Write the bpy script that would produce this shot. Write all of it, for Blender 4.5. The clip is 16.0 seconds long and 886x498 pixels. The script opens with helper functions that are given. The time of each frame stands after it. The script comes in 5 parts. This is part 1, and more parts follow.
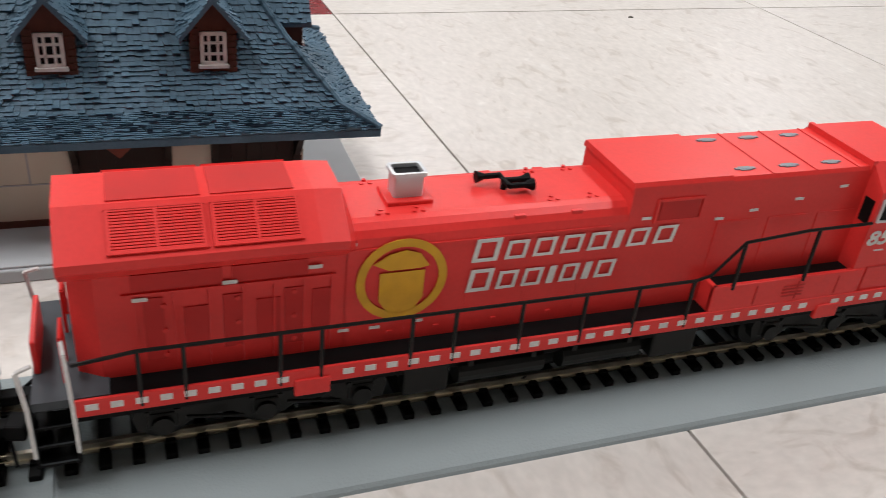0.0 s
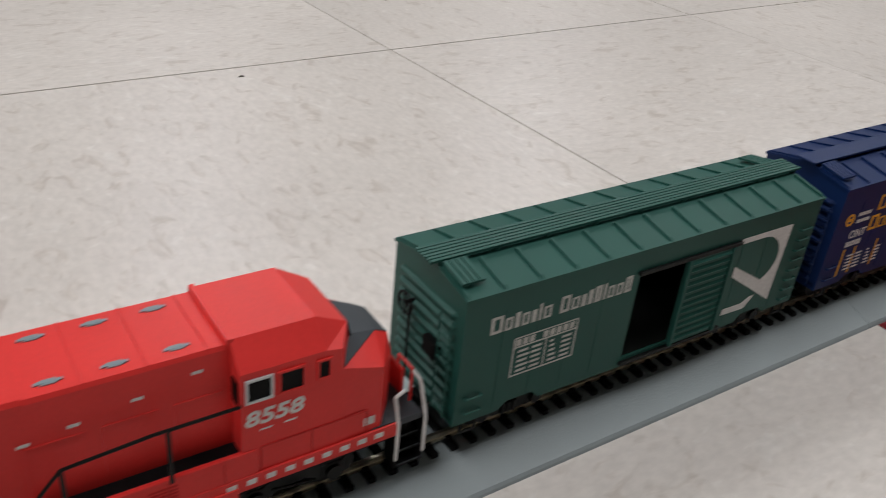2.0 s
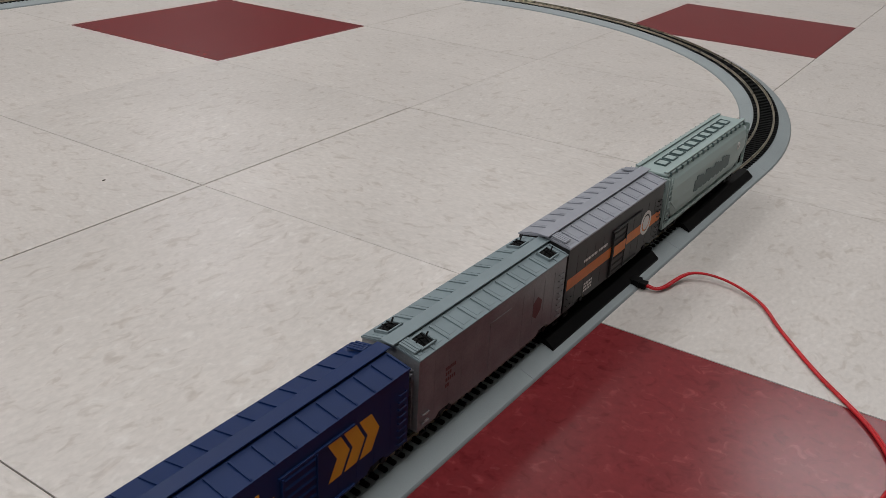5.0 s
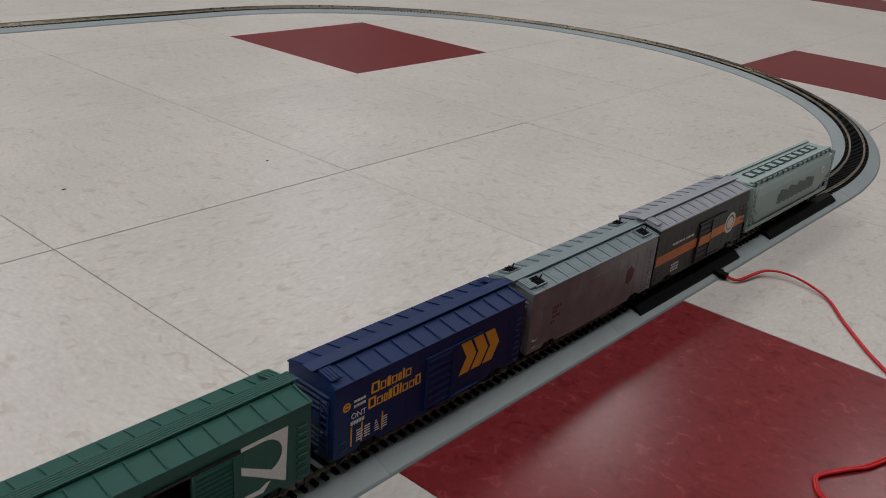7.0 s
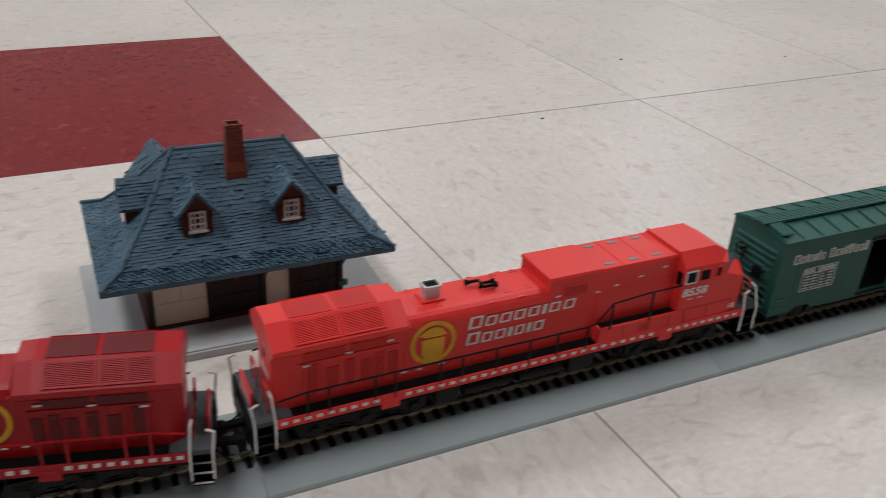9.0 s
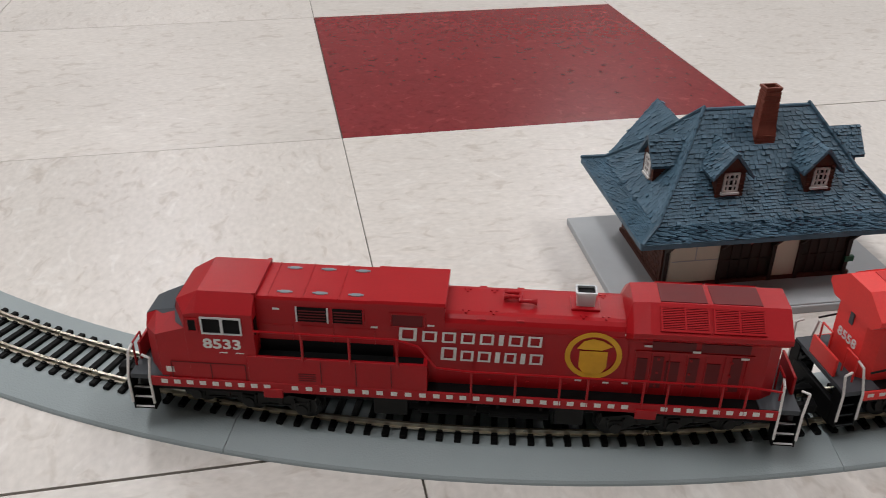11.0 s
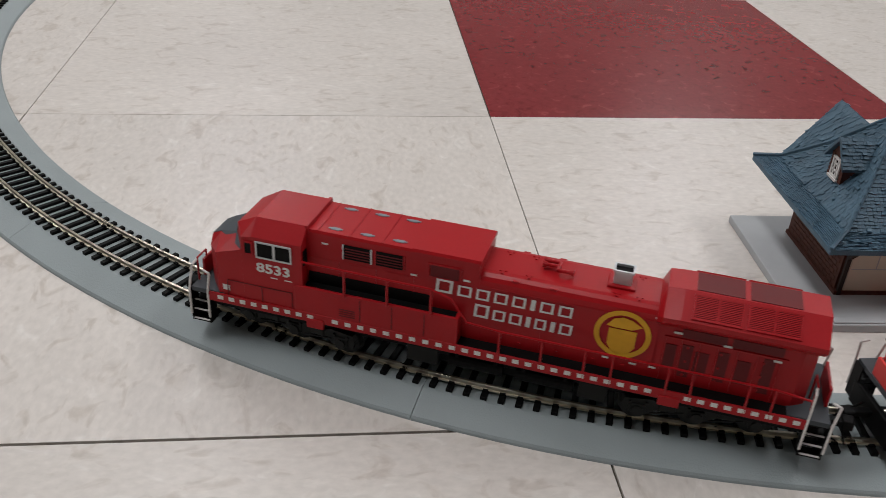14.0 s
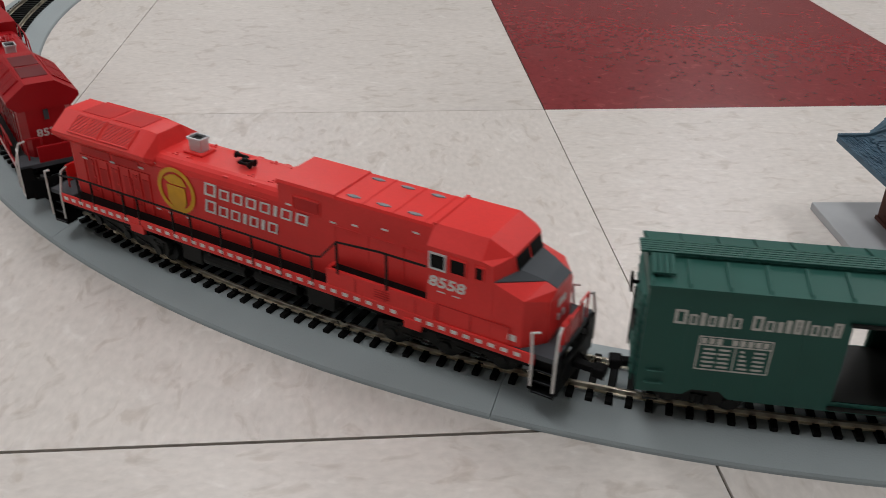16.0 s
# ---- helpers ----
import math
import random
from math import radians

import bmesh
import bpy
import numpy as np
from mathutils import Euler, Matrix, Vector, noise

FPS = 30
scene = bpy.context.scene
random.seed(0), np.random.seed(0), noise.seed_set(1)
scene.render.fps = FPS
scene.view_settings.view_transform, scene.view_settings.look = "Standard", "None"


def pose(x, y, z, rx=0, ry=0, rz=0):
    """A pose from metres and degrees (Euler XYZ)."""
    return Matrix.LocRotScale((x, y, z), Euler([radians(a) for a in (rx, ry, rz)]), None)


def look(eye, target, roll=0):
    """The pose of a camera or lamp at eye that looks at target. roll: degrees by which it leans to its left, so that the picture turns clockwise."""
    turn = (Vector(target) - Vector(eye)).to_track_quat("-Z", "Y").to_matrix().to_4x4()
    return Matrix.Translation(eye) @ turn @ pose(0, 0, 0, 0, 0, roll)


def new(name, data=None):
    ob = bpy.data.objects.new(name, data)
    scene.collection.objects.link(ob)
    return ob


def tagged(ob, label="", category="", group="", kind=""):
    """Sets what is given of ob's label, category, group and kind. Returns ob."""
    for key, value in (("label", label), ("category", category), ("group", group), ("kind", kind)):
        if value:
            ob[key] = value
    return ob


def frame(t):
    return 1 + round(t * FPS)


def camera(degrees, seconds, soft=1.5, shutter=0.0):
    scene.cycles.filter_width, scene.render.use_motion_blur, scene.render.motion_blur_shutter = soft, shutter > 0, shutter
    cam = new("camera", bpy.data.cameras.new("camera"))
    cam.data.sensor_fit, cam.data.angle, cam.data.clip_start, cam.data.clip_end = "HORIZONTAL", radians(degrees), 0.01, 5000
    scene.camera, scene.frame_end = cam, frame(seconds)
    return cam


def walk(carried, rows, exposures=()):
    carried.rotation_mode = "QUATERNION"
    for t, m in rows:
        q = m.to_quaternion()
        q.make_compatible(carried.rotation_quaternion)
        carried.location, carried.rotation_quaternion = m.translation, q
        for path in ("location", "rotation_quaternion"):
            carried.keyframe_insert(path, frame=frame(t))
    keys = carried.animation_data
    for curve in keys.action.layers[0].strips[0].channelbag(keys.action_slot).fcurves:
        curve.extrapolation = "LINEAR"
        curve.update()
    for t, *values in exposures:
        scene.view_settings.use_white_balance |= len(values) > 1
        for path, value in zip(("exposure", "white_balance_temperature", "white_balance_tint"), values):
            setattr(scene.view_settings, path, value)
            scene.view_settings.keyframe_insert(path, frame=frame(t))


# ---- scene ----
cam = camera(53.89, 16.0, soft=0.45, shutter=0.2)
PATH = [
    (0, (-0.1314, -0.4831, 0.1482), (-0.0438, -0.2874, 0.0197), 6.31),
    (0.5, (-0.1012, -0.4900, 0.1464), (-0.0076, -0.2964, 0.0189), 6.51),
    (1, (-0.0858, -0.4942, 0.1515), (0.0118, -0.3022, 0.0246), 6.28),
    (1.5, (-0.0565, -0.4904, 0.1630), (0.0524, -0.3045, 0.0362), 5.96),
    (2, (-0.0108, -0.4873, 0.1806), (0.1222, -0.3159, 0.0563), 6.00),
    (2.5, (0.0462, -0.4938, 0.2006), (0.1977, -0.3380, 0.0771), 4.58),
    (3, (0.0818, -0.5022, 0.2205), (0.2501, -0.3615, 0.1005), 4.38),
    (3.5, (0.1110, -0.5172, 0.2393), (0.2871, -0.3837, 0.1223), 3.18),
    (4, (0.1465, -0.5274, 0.2552), (0.3318, -0.4038, 0.1416), 2.31),
    (4.2, (0.1558, -0.5329, 0.2654), (0.3437, -0.4124, 0.1528), 2.45),
    (6.3, (0.0679, -0.5802, 0.3037), (0.2559, -0.4490, 0.2040), 3.77),
    (6.5, (0.0563, -0.5905, 0.3088), (0.2407, -0.4548, 0.2085), 3.70),
    (7, (0.0290, -0.6050, 0.2913), (0.2061, -0.4606, 0.1900), 4.71),
    (7.5, (-0.0067, -0.6275, 0.2843), (0.1626, -0.4755, 0.1808), 6.20),
    (8, (-0.0931, -0.6361, 0.2927), (0.0621, -0.4738, 0.1828), 7.62),
    (8.5, (-0.1372, -0.6360, 0.2656), (-0.0029, -0.4575, 0.1532), 5.48),
    (9, (-0.2145, -0.5948, 0.2464), (-0.1086, -0.4017, 0.1281), 3.73),
    (9.5, (-0.2532, -0.5874, 0.2432), (-0.1686, -0.3872, 0.1197), 2.62),
    (10, (-0.2977, -0.5719, 0.2400), (-0.2335, -0.3649, 0.1153), 0.95),
    (10.2, (-0.3080, -0.5651, 0.2378), (-0.2507, -0.3558, 0.1137), 0.03),
    (12.3, (-0.3857, -0.5540, 0.2361), (-0.3572, -0.3429, 0.1053), 2.67),
    (12.5, (-0.3885, -0.5528, 0.2360), (-0.3605, -0.3417, 0.1050), 2.70),
    (13, (-0.3936, -0.5506, 0.2345), (-0.3657, -0.3393, 0.1038), 2.90),
    (13.5, (-0.3978, -0.5509, 0.2304), (-0.3706, -0.3395, 0.0998), 3.25),
    (14, (-0.3991, -0.5499, 0.2323), (-0.3734, -0.3381, 0.1020), 3.10),
    (14.5, (-0.4006, -0.5482, 0.2388), (-0.3765, -0.3363, 0.1083), 2.68),
    (15, (-0.4071, -0.5475, 0.2329), (-0.3846, -0.3349, 0.1033), 2.42),
    (15.5, (-0.4112, -0.5457, 0.2221), (-0.3904, -0.3319, 0.0941), 1.96),
    (16, (-0.4156, -0.5318, 0.2065), (-0.3970, -0.3165, 0.0809), 1.10),
]
walk(cam, [(t, look(eye, target, roll)) for t, eye, target, roll in PATH],
     exposures=[(0.0, -0.02), (0.5, 0.0), (1.0, -0.05), (1.5, -0.3), (2.0, -0.54), (2.5, -0.8), (4.0, -0.75), (6.3, -0.9), (7.0, -0.95), (8.0, -0.8), (9.0, -0.6), (10.0, -0.4), (12.5, -0.52), (13.0, -0.62), (14.0, -0.62), (16.0, -0.68)])

# ---------------------------------------------------------------- light
world = bpy.data.worlds.new("room_air")
world.use_nodes = True
world.node_tree.nodes["Background"].inputs[0].default_value = (0.9, 0.95, 1.0, 1)
world.node_tree.nodes["Background"].inputs[1].default_value = 0.02
scene.world = world


CEIL = 3.0


def tube_light(x, y, w, d, watts):
    """A recessed fluorescent panel in the ceiling: its lamp alone."""
    lamp = bpy.data.lights.new("ceiling_panel", "AREA")
    lamp.shape, lamp.size, lamp.size_y = "RECTANGLE", w, d
    lamp.energy, lamp.color = watts, (0.98, 0.98, 1.0)
    ob = new("ceiling_panel_lamp", lamp)
    ob.matrix_world = look((x, y, CEIL - 0.03), (x, y, 0))
    return ob


for lx in (-3.95, -1.1, 1.75, 4.6):
    for ly, watts in ((-0.5, 46), (2.0, 40), (4.5, 40)):
        tube_light(lx, ly, 0.5, 1.2, watts)

# ---------------------------------------------------------------- materials


def mat(name, base, rough=0.5, metal=0.0, vary=0.12, scale=60.0, bump=0.0, bump_scale=400.0, fine=0.0, fine_scale=900.0, spec=0.22, coat=0.0):
    """A painted or moulded surface with two scales of tone, and a fine relief."""
    m = bpy.data.materials.new(name)
    m.use_nodes = True
    nt = m.node_tree
    b = nt.nodes["Principled BSDF"]
    b.inputs["Roughness"].default_value = rough
    b.inputs["Metallic"].default_value = metal
    b.inputs["Specular IOR Level"].default_value = spec
    b.inputs["Coat Weight"].default_value = coat
    tc = nt.nodes.new("ShaderNodeTexCoord")
    n1 = nt.nodes.new("ShaderNodeTexNoise")
    n1.inputs["Scale"].default_value, n1.inputs["Detail"].default_value = scale, 5
    nt.links.new(tc.outputs["Object"], n1.inputs["Vector"])
    n2 = nt.nodes.new("ShaderNodeTexNoise")
    n2.inputs["Scale"].default_value, n2.inputs["Detail"].default_value = fine_scale, 3
    nt.links.new(tc.outputs["Object"], n2.inputs["Vector"])
    ramp = nt.nodes.new("ShaderNodeMapRange")
    ramp.inputs["From Min"].default_value, ramp.inputs["From Max"].default_value = 0.3, 0.7
    ramp.inputs["To Min"].default_value, ramp.inputs["To Max"].default_value = 1 - vary, 1 + vary
    nt.links.new(n1.outputs["Fac"], ramp.inputs["Value"])
    r2 = nt.nodes.new("ShaderNodeMapRange")
    r2.inputs["From Min"].default_value, r2.inputs["From Max"].default_value = 0.3, 0.7
    r2.inputs["To Min"].default_value, r2.inputs["To Max"].default_value = 1 - fine, 1 + fine
    nt.links.new(n2.outputs["Fac"], r2.inputs["Value"])
    mul = nt.nodes.new("ShaderNodeMath")
    mul.operation = "MULTIPLY"
    nt.links.new(ramp.outputs[0], mul.inputs[0])
    nt.links.new(r2.outputs[0], mul.inputs[1])
    hsv = nt.nodes.new("ShaderNodeHueSaturation")
    hsv.inputs["Color"].default_value = (*base, 1)
    nt.links.new(mul.outputs[0], hsv.inputs["Value"])
    nt.links.new(hsv.outputs[0], b.inputs["Base Color"])
    rr = nt.nodes.new("ShaderNodeMapRange")
    rr.inputs["To Min"].default_value, rr.inputs["To Max"].default_value = max(0.02, rough - 0.1), min(1, rough + 0.1)
    nt.links.new(n1.outputs["Fac"], rr.inputs["Value"])
    nt.links.new(rr.outputs[0], b.inputs["Roughness"])
    if bump:
        n3 = nt.nodes.new("ShaderNodeTexNoise")
        n3.inputs["Scale"].default_value, n3.inputs["Detail"].default_value = bump_scale, 2
        nt.links.new(tc.outputs["Object"], n3.inputs["Vector"])
        bp = nt.nodes.new("ShaderNodeBump")
        bp.inputs["Strength"].default_value, bp.inputs["Distance"].default_value = bump, 0.0004
        nt.links.new(n3.outputs["Fac"], bp.inputs["Height"])
        nt.links.new(bp.outputs[0], b.inputs["Normal"])
    return m


def tile_mat(name, base, light, dark, rough, streak=1.0, spec=0.34, uneven=0.05, stretch=(0.75, 1.25, 1), grain=85):
    """Vinyl composition tile: streaked flecks, each tile turned its own way."""
    m = bpy.data.materials.new(name)
    m.use_nodes = True
    nt = m.node_tree
    N, L = nt.nodes.new, nt.links.new
    b = nt.nodes["Principled BSDF"]
    b.inputs["Specular IOR Level"].default_value = spec
    tc, oi = N("ShaderNodeTexCoord"), N("ShaderNodeObjectInfo")
    off = N("ShaderNodeVectorMath")
    off.operation = "SCALE"
    off.inputs[0].default_value = (7.3, 3.1, 5.7)
    L(oi.outputs["Random"], off.inputs["Scale"])
    add = N("ShaderNodeVectorMath")
    L(tc.outputs["Object"], add.inputs[0])
    L(off.outputs[0], add.inputs[1])
    mp = N("ShaderNodeMapping")
    mp.inputs["Scale"].default_value = stretch
    mp.inputs["Rotation"].default_value = (0, 0, 0.2)
    L(add.outputs[0], mp.inputs["Vector"])
    big = N("ShaderNodeTexNoise")
    big.inputs["Scale"].default_value, big.inputs["Detail"].default_value, big.inputs["Distortion"].default_value = grain, 4, 0.9
    L(mp.outputs[0], big.inputs["Vector"])
    small = N("ShaderNodeTexNoise")
    small.inputs["Scale"].default_value, small.inputs["Detail"].default_value = 260, 3
    L(mp.outputs[0], small.inputs["Vector"])
    wide = N("ShaderNodeTexNoise")
    wide.inputs["Scale"].default_value, wide.inputs["Detail"].default_value = 6, 3
    L(add.outputs[0], wide.inputs["Vector"])
    r1 = N("ShaderNodeValToRGB")
    e = r1.color_ramp.elements
    e[0].position, e[0].color = 0.30, (*dark, 1)
    e[1].position, e[1].color = 0.72, (*light, 1)
    mid = e.new(0.44)
    mid.color = (*base, 1)
    mid = e.new(0.60)
    mid.color = (*base, 1)
    L(big.outputs["Fac"], r1.inputs[0])
    mr = N("ShaderNodeMapRange")
    mr.inputs["From Min"].default_value, mr.inputs["From Max"].default_value = 0.3, 0.7
    mr.inputs["To Min"].default_value, mr.inputs["To Max"].default_value = 1 - 0.05 * streak, 1 + 0.05 * streak
    L(small.outputs["Fac"], mr.inputs["Value"])
    mw = N("ShaderNodeMapRange")
    mw.inputs["From Min"].default_value, mw.inputs["From Max"].default_value = 0.3, 0.7
    mw.inputs["To Min"].default_value, mw.inputs["To Max"].default_value = 0.95, 1.05
    L(wide.outputs["Fac"], mw.inputs["Value"])
    mm = N("ShaderNodeMath")
    mm.operation = "MULTIPLY"
    L(mr.outputs[0], mm.inputs[0])
    L(mw.outputs[0], mm.inputs[1])
    h = N("ShaderNodeHueSaturation")
    L(r1.outputs[0], h.inputs["Color"])
    L(mm.outputs[0], h.inputs["Value"])
    L(h.outputs[0], b.inputs["Base Color"])
    rg = N("ShaderNodeMapRange")
    rg.inputs["To Min"].default_value, rg.inputs["To Max"].default_value = rough - uneven, rough + uneven
    L(big.outputs["Fac"], rg.inputs["Value"])
    L(rg.outputs[0], b.inputs["Roughness"])
    bp = N("ShaderNodeBump")
    bp.inputs["Strength"].default_value, bp.inputs["Distance"].default_value = 0.05, 0.0006
    L(big.outputs["Fac"], bp.inputs["Height"])
    L(bp.outputs[0], b.inputs["Normal"])
    return m


M_BEIGE = tile_mat("beige_vinyl_tile", (0.595, 0.552, 0.512), (0.65, 0.613, 0.574), (0.495, 0.445, 0.40), 0.34, streak=1.3, spec=0.29)
M_REDTILE = tile_mat("red_vinyl_tile", (0.195, 0.022, 0.026), (0.27, 0.045, 0.048), (0.14, 0.013, 0.016), 0.24, spec=0.34, streak=2.0, uneven=0.0, stretch=(1, 1, 1), grain=110)
M_JOINT = mat("tile_joint_dirt", (0.10, 0.085, 0.07), 0.8)
M_WALL = mat("painted_wall", (0.50, 0.49, 0.47), 0.8, scale=4)
M_CEIL = mat("ceiling_board", (0.42, 0.42, 0.41), 0.9, scale=30)
M_BED = mat("grey_plastic_roadbed", (0.265, 0.30, 0.305), 0.45, vary=0.06, scale=25, bump=0.35, bump_scale=1500)
M_TIE = mat("black_plastic", (0.004, 0.004, 0.004), 0.5, vary=0.2, spec=0.08)
M_RAIL = mat("nickel_silver_rail", (0.58, 0.53, 0.43), 0.30, 1.0, vary=0.15, scale=120)
M_RED = mat("bright_red_plastic", (0.70, 0.038, 0.034), 0.36, vary=0.05, scale=50, fine=0.03)
M_RED2 = mat("deep_red_paint", (0.34, 0.007, 0.011), 0.36, vary=0.05, scale=50, fine=0.03)
# darker copies of the two body reds: recess shade put into the colour
M_RED_SHADE = mat("recess_shaded_red", (0.50, 0.020, 0.018), 0.5)
M_RED2_SHADE = mat("recess_shaded_maroon", (0.12, 0.010, 0.012), 0.5)
M_BLACK = mat("satin_black_paint", (0.005, 0.005, 0.0052), 0.5, vary=0.25, scale=200, spec=0.08)
M_SLATE = mat("slate_grey_antiglare", (0.055, 0.062, 0.07), 0.55)
M_UNDER = mat("dark_grey_plastic_underframe", (0.0075, 0.008, 0.0072), 0.5, vary=0.25, scale=150, spec=0.2)
M_WHITE = mat("white_print", (0.66, 0.64, 0.62), 0.5, vary=0.05, scale=300, fine=0.08)
M_DIMPRINT = mat("worn_white_print", (0.50, 0.50, 0.47), 0.5, vary=0.1, scale=300, fine=0.1)
M_YELLOW = mat("golden_yellow_print", (0.64, 0.33, 0.02), 0.4, vary=0.1, scale=200)
M_SILVER = mat("silver_grey_paint", (0.55, 0.56, 0.57), 0.35, 0.3, vary=0.05)
M_GREEN = mat("dark_green_plastic", (0.019, 0.085, 0.068), 0.46, vary=0.06, scale=50)
M_NAVY = mat("navy_blue_plastic", (0.006, 0.022, 0.090), 0.44, vary=0.06, scale=50)
M_ORANGEY = mat("amber_print", (0.75, 0.36, 0.04), 0.45, vary=0.06)
M_GREY = mat("weathered_silver_grey", (0.225, 0.23, 0.24), 0.36, 0.3, vary=0.16, scale=70, fine=0.08)
M_GREYROOF = mat("blue_grey_roof", (0.20, 0.25, 0.265), 0.42, vary=0.08, scale=60)
M_RUST = mat("faded_maroon_print", (0.16, 0.07, 0.075), 0.6)
M_CARBLACK = mat("charcoal_car_side", (0.024, 0.024, 0.025), 0.4, vary=0.15, scale=60)
M_ORANGE = mat("orange_band", (0.62, 0.17, 0.03), 0.4)
M_LAV = mat("silver_lavender_roof", (0.30, 0.31, 0.345), 0.4, vary=0.05)
M_MINT = mat("pale_grey_green_plastic", (0.33, 0.41, 0.395), 0.42, vary=0.05, scale=40)
M_MINTDARK = mat("dark_mint_print", (0.09, 0.13, 0.13), 0.5)
M_ROOF = mat("blue_slate_plastic", (0.066, 0.120, 0.166), 0.46, vary=0.2, scale=90, fine=0.12, fine_scale=1500)
M_BRICK = mat("brown_brick_plastic", (0.085, 0.032, 0.022), 0.6, vary=0.2, scale=200)
M_CHIM = mat("red_brick_plastic", (0.19, 0.052, 0.034), 0.6, vary=0.15, scale=200)
M_CREAM = mat("cream_plaster", (0.62, 0.57, 0.46), 0.6, vary=0.05)
M_DARKWOOD = mat("dark_brown_timber", (0.030, 0.018, 0.014), 0.6, vary=0.2)
M_BASE = mat("pale_grey_concrete_plastic", (0.40, 0.41, 0.42), 0.6, vary=0.05)
M_WIRE = mat("red_wire_insulation", (0.50, 0.016, 0.022), 0.32)
M_GREENTRIM = mat("green_trim", (0.03, 0.12, 0.06), 0.5)

# ---------------------------------------------------------------- mesh helpers (millimetres)
MM = 0.001


def thing(name, m, label, category, group="", kind=""):
    ob = new(name)
    ob.empty_display_size = 0.01
    ob.matrix_world = m
    return tagged(ob, label, category, group, kind)


def finish(bm, material):
    bm.transform(Matrix.Scale(MM, 4))
    me = bpy.data.meshes.new("mesh")
    bmesh.ops.recalc_face_normals(bm, faces=bm.faces)
    bm.to_mesh(me)
    bm.free()
    me.materials.append(material)
    return me


def part(name, bm, material, parent, label="", smooth=False):
    me = finish(bm, material)
    if smooth:
        for p in me.polygons:
            p.use_smooth = True
    ob = new(name, me)
    ob.parent = parent
    if label:
        ob["label"] = label
    return ob


def share(name, me, parent, m):
    """One more piece on a mesh that others use too. m in metres."""
    ob = new(name, me)
    ob.parent = parent
    ob.matrix_basis = m
    return ob


def box(bm, x0, x1, y0, y1, z0, z1, bev=0.0):
    r = bmesh.ops.create_cube(bm, size=1)
    vs = r["verts"]
    for v in vs:
        v.co = ((x0 + x1) / 2 + v.co.x * (x1 - x0), (y0 + y1) / 2 + v.co.y * (y1 - y0), (z0 + z1) / 2 + v.co.z * (z1 - z0))
    if bev:
        es = list({e for v in vs for e in v.link_edges})
        bmesh.ops.bevel(bm, geom=es, offset=bev, segments=2, affect="EDGES", profile=0.5)
    return bm


def boxes(*specs, bev=0.0):
    bm = bmesh.new()
    for s in specs:
        box(bm, *s, bev=bev)
    return bm


def prism(bm, profile, a0, a1, axis="x"):
    """Extrude a closed profile of pairs along an axis. For x the pairs are (y, z); for y (x, z); for z (x, y)."""
    def at(p, a):
        return {"x": (a, p[0], p[1]), "y": (p[0], a, p[1]), "z": (p[0], p[1], a)}[axis]
    lo = [bm.verts.new(at(p, a0)) for p in profile]
    hi = [bm.verts.new(at(p, a1)) for p in profile]
    n = len(profile)
    fs = [bm.faces.new(lo), bm.faces.new(hi)]
    for i in range(n):
        fs.append(bm.faces.new((lo[i], lo[(i + 1) % n], hi[(i + 1) % n], hi[i])))
    bmesh.ops.recalc_face_normals(bm, faces=fs)
    return bm


def loft(bm, rings, cap=True):
    """Skin between closed rings of equal count."""
    vs = [[bm.verts.new(p) for p in r] for r in rings]
    n = len(rings[0])
    for a, b in zip(vs, vs[1:]):
        for i in range(n):
            bm.faces.new((a[i], a[(i + 1) % n], b[(i + 1) % n], b[i]))
    if cap:
        bm.faces.new(vs[0])
        bm.faces.new(vs[-1])
    return bm


def rod(bm, p, q, r, seg=8):
    p, q = Vector(p), Vector(q)
    d = q - p
    res = bmesh.ops.create_cone(bm, cap_ends=True, segments=seg, radius1=r, radius2=r, depth=d.length)
    bmesh.ops.transform(bm, matrix=Matrix.Translation((p + q) / 2) @ d.to_track_quat("Z", "Y").to_matrix().to_4x4(), verts=res["verts"])
    return bm


def rods(pts, r, seg=6):
    bm = bmesh.new()
    for a, b in zip(pts, pts[1:]):
        rod(bm, a, b, r, seg)
    return bm


def tube(path, r, seg=8):
    bm = bmesh.new()
    rings = []
    for i, p in enumerate(path):
        d = (path[min(i + 1, len(path) - 1)] - path[max(i - 1, 0)]).normalized()
        side = d.cross(Vector((0, 0, 1))).normalized()
        up = side.cross(d)
        rings.append([p + (side * math.cos(2 * math.pi * k / seg) + up * math.sin(2 * math.pi * k / seg)) * r for k in range(seg)])
    return loft(bm, rings)


def disc(bm, c, r, depth, axis="y", seg=20):
    res = bmesh.ops.create_cone(bm, cap_ends=True, segments=seg, radius1=r, radius2=r, depth=depth)
    rot = {"y": Matrix.Rotation(radians(90), 4, "X"), "x": Matrix.Rotation(radians(90), 4, "Y"), "z": Matrix.Identity(4)}[axis]
    bmesh.ops.transform(bm, matrix=Matrix.Translation(c) @ rot, verts=res["verts"])
    return bm


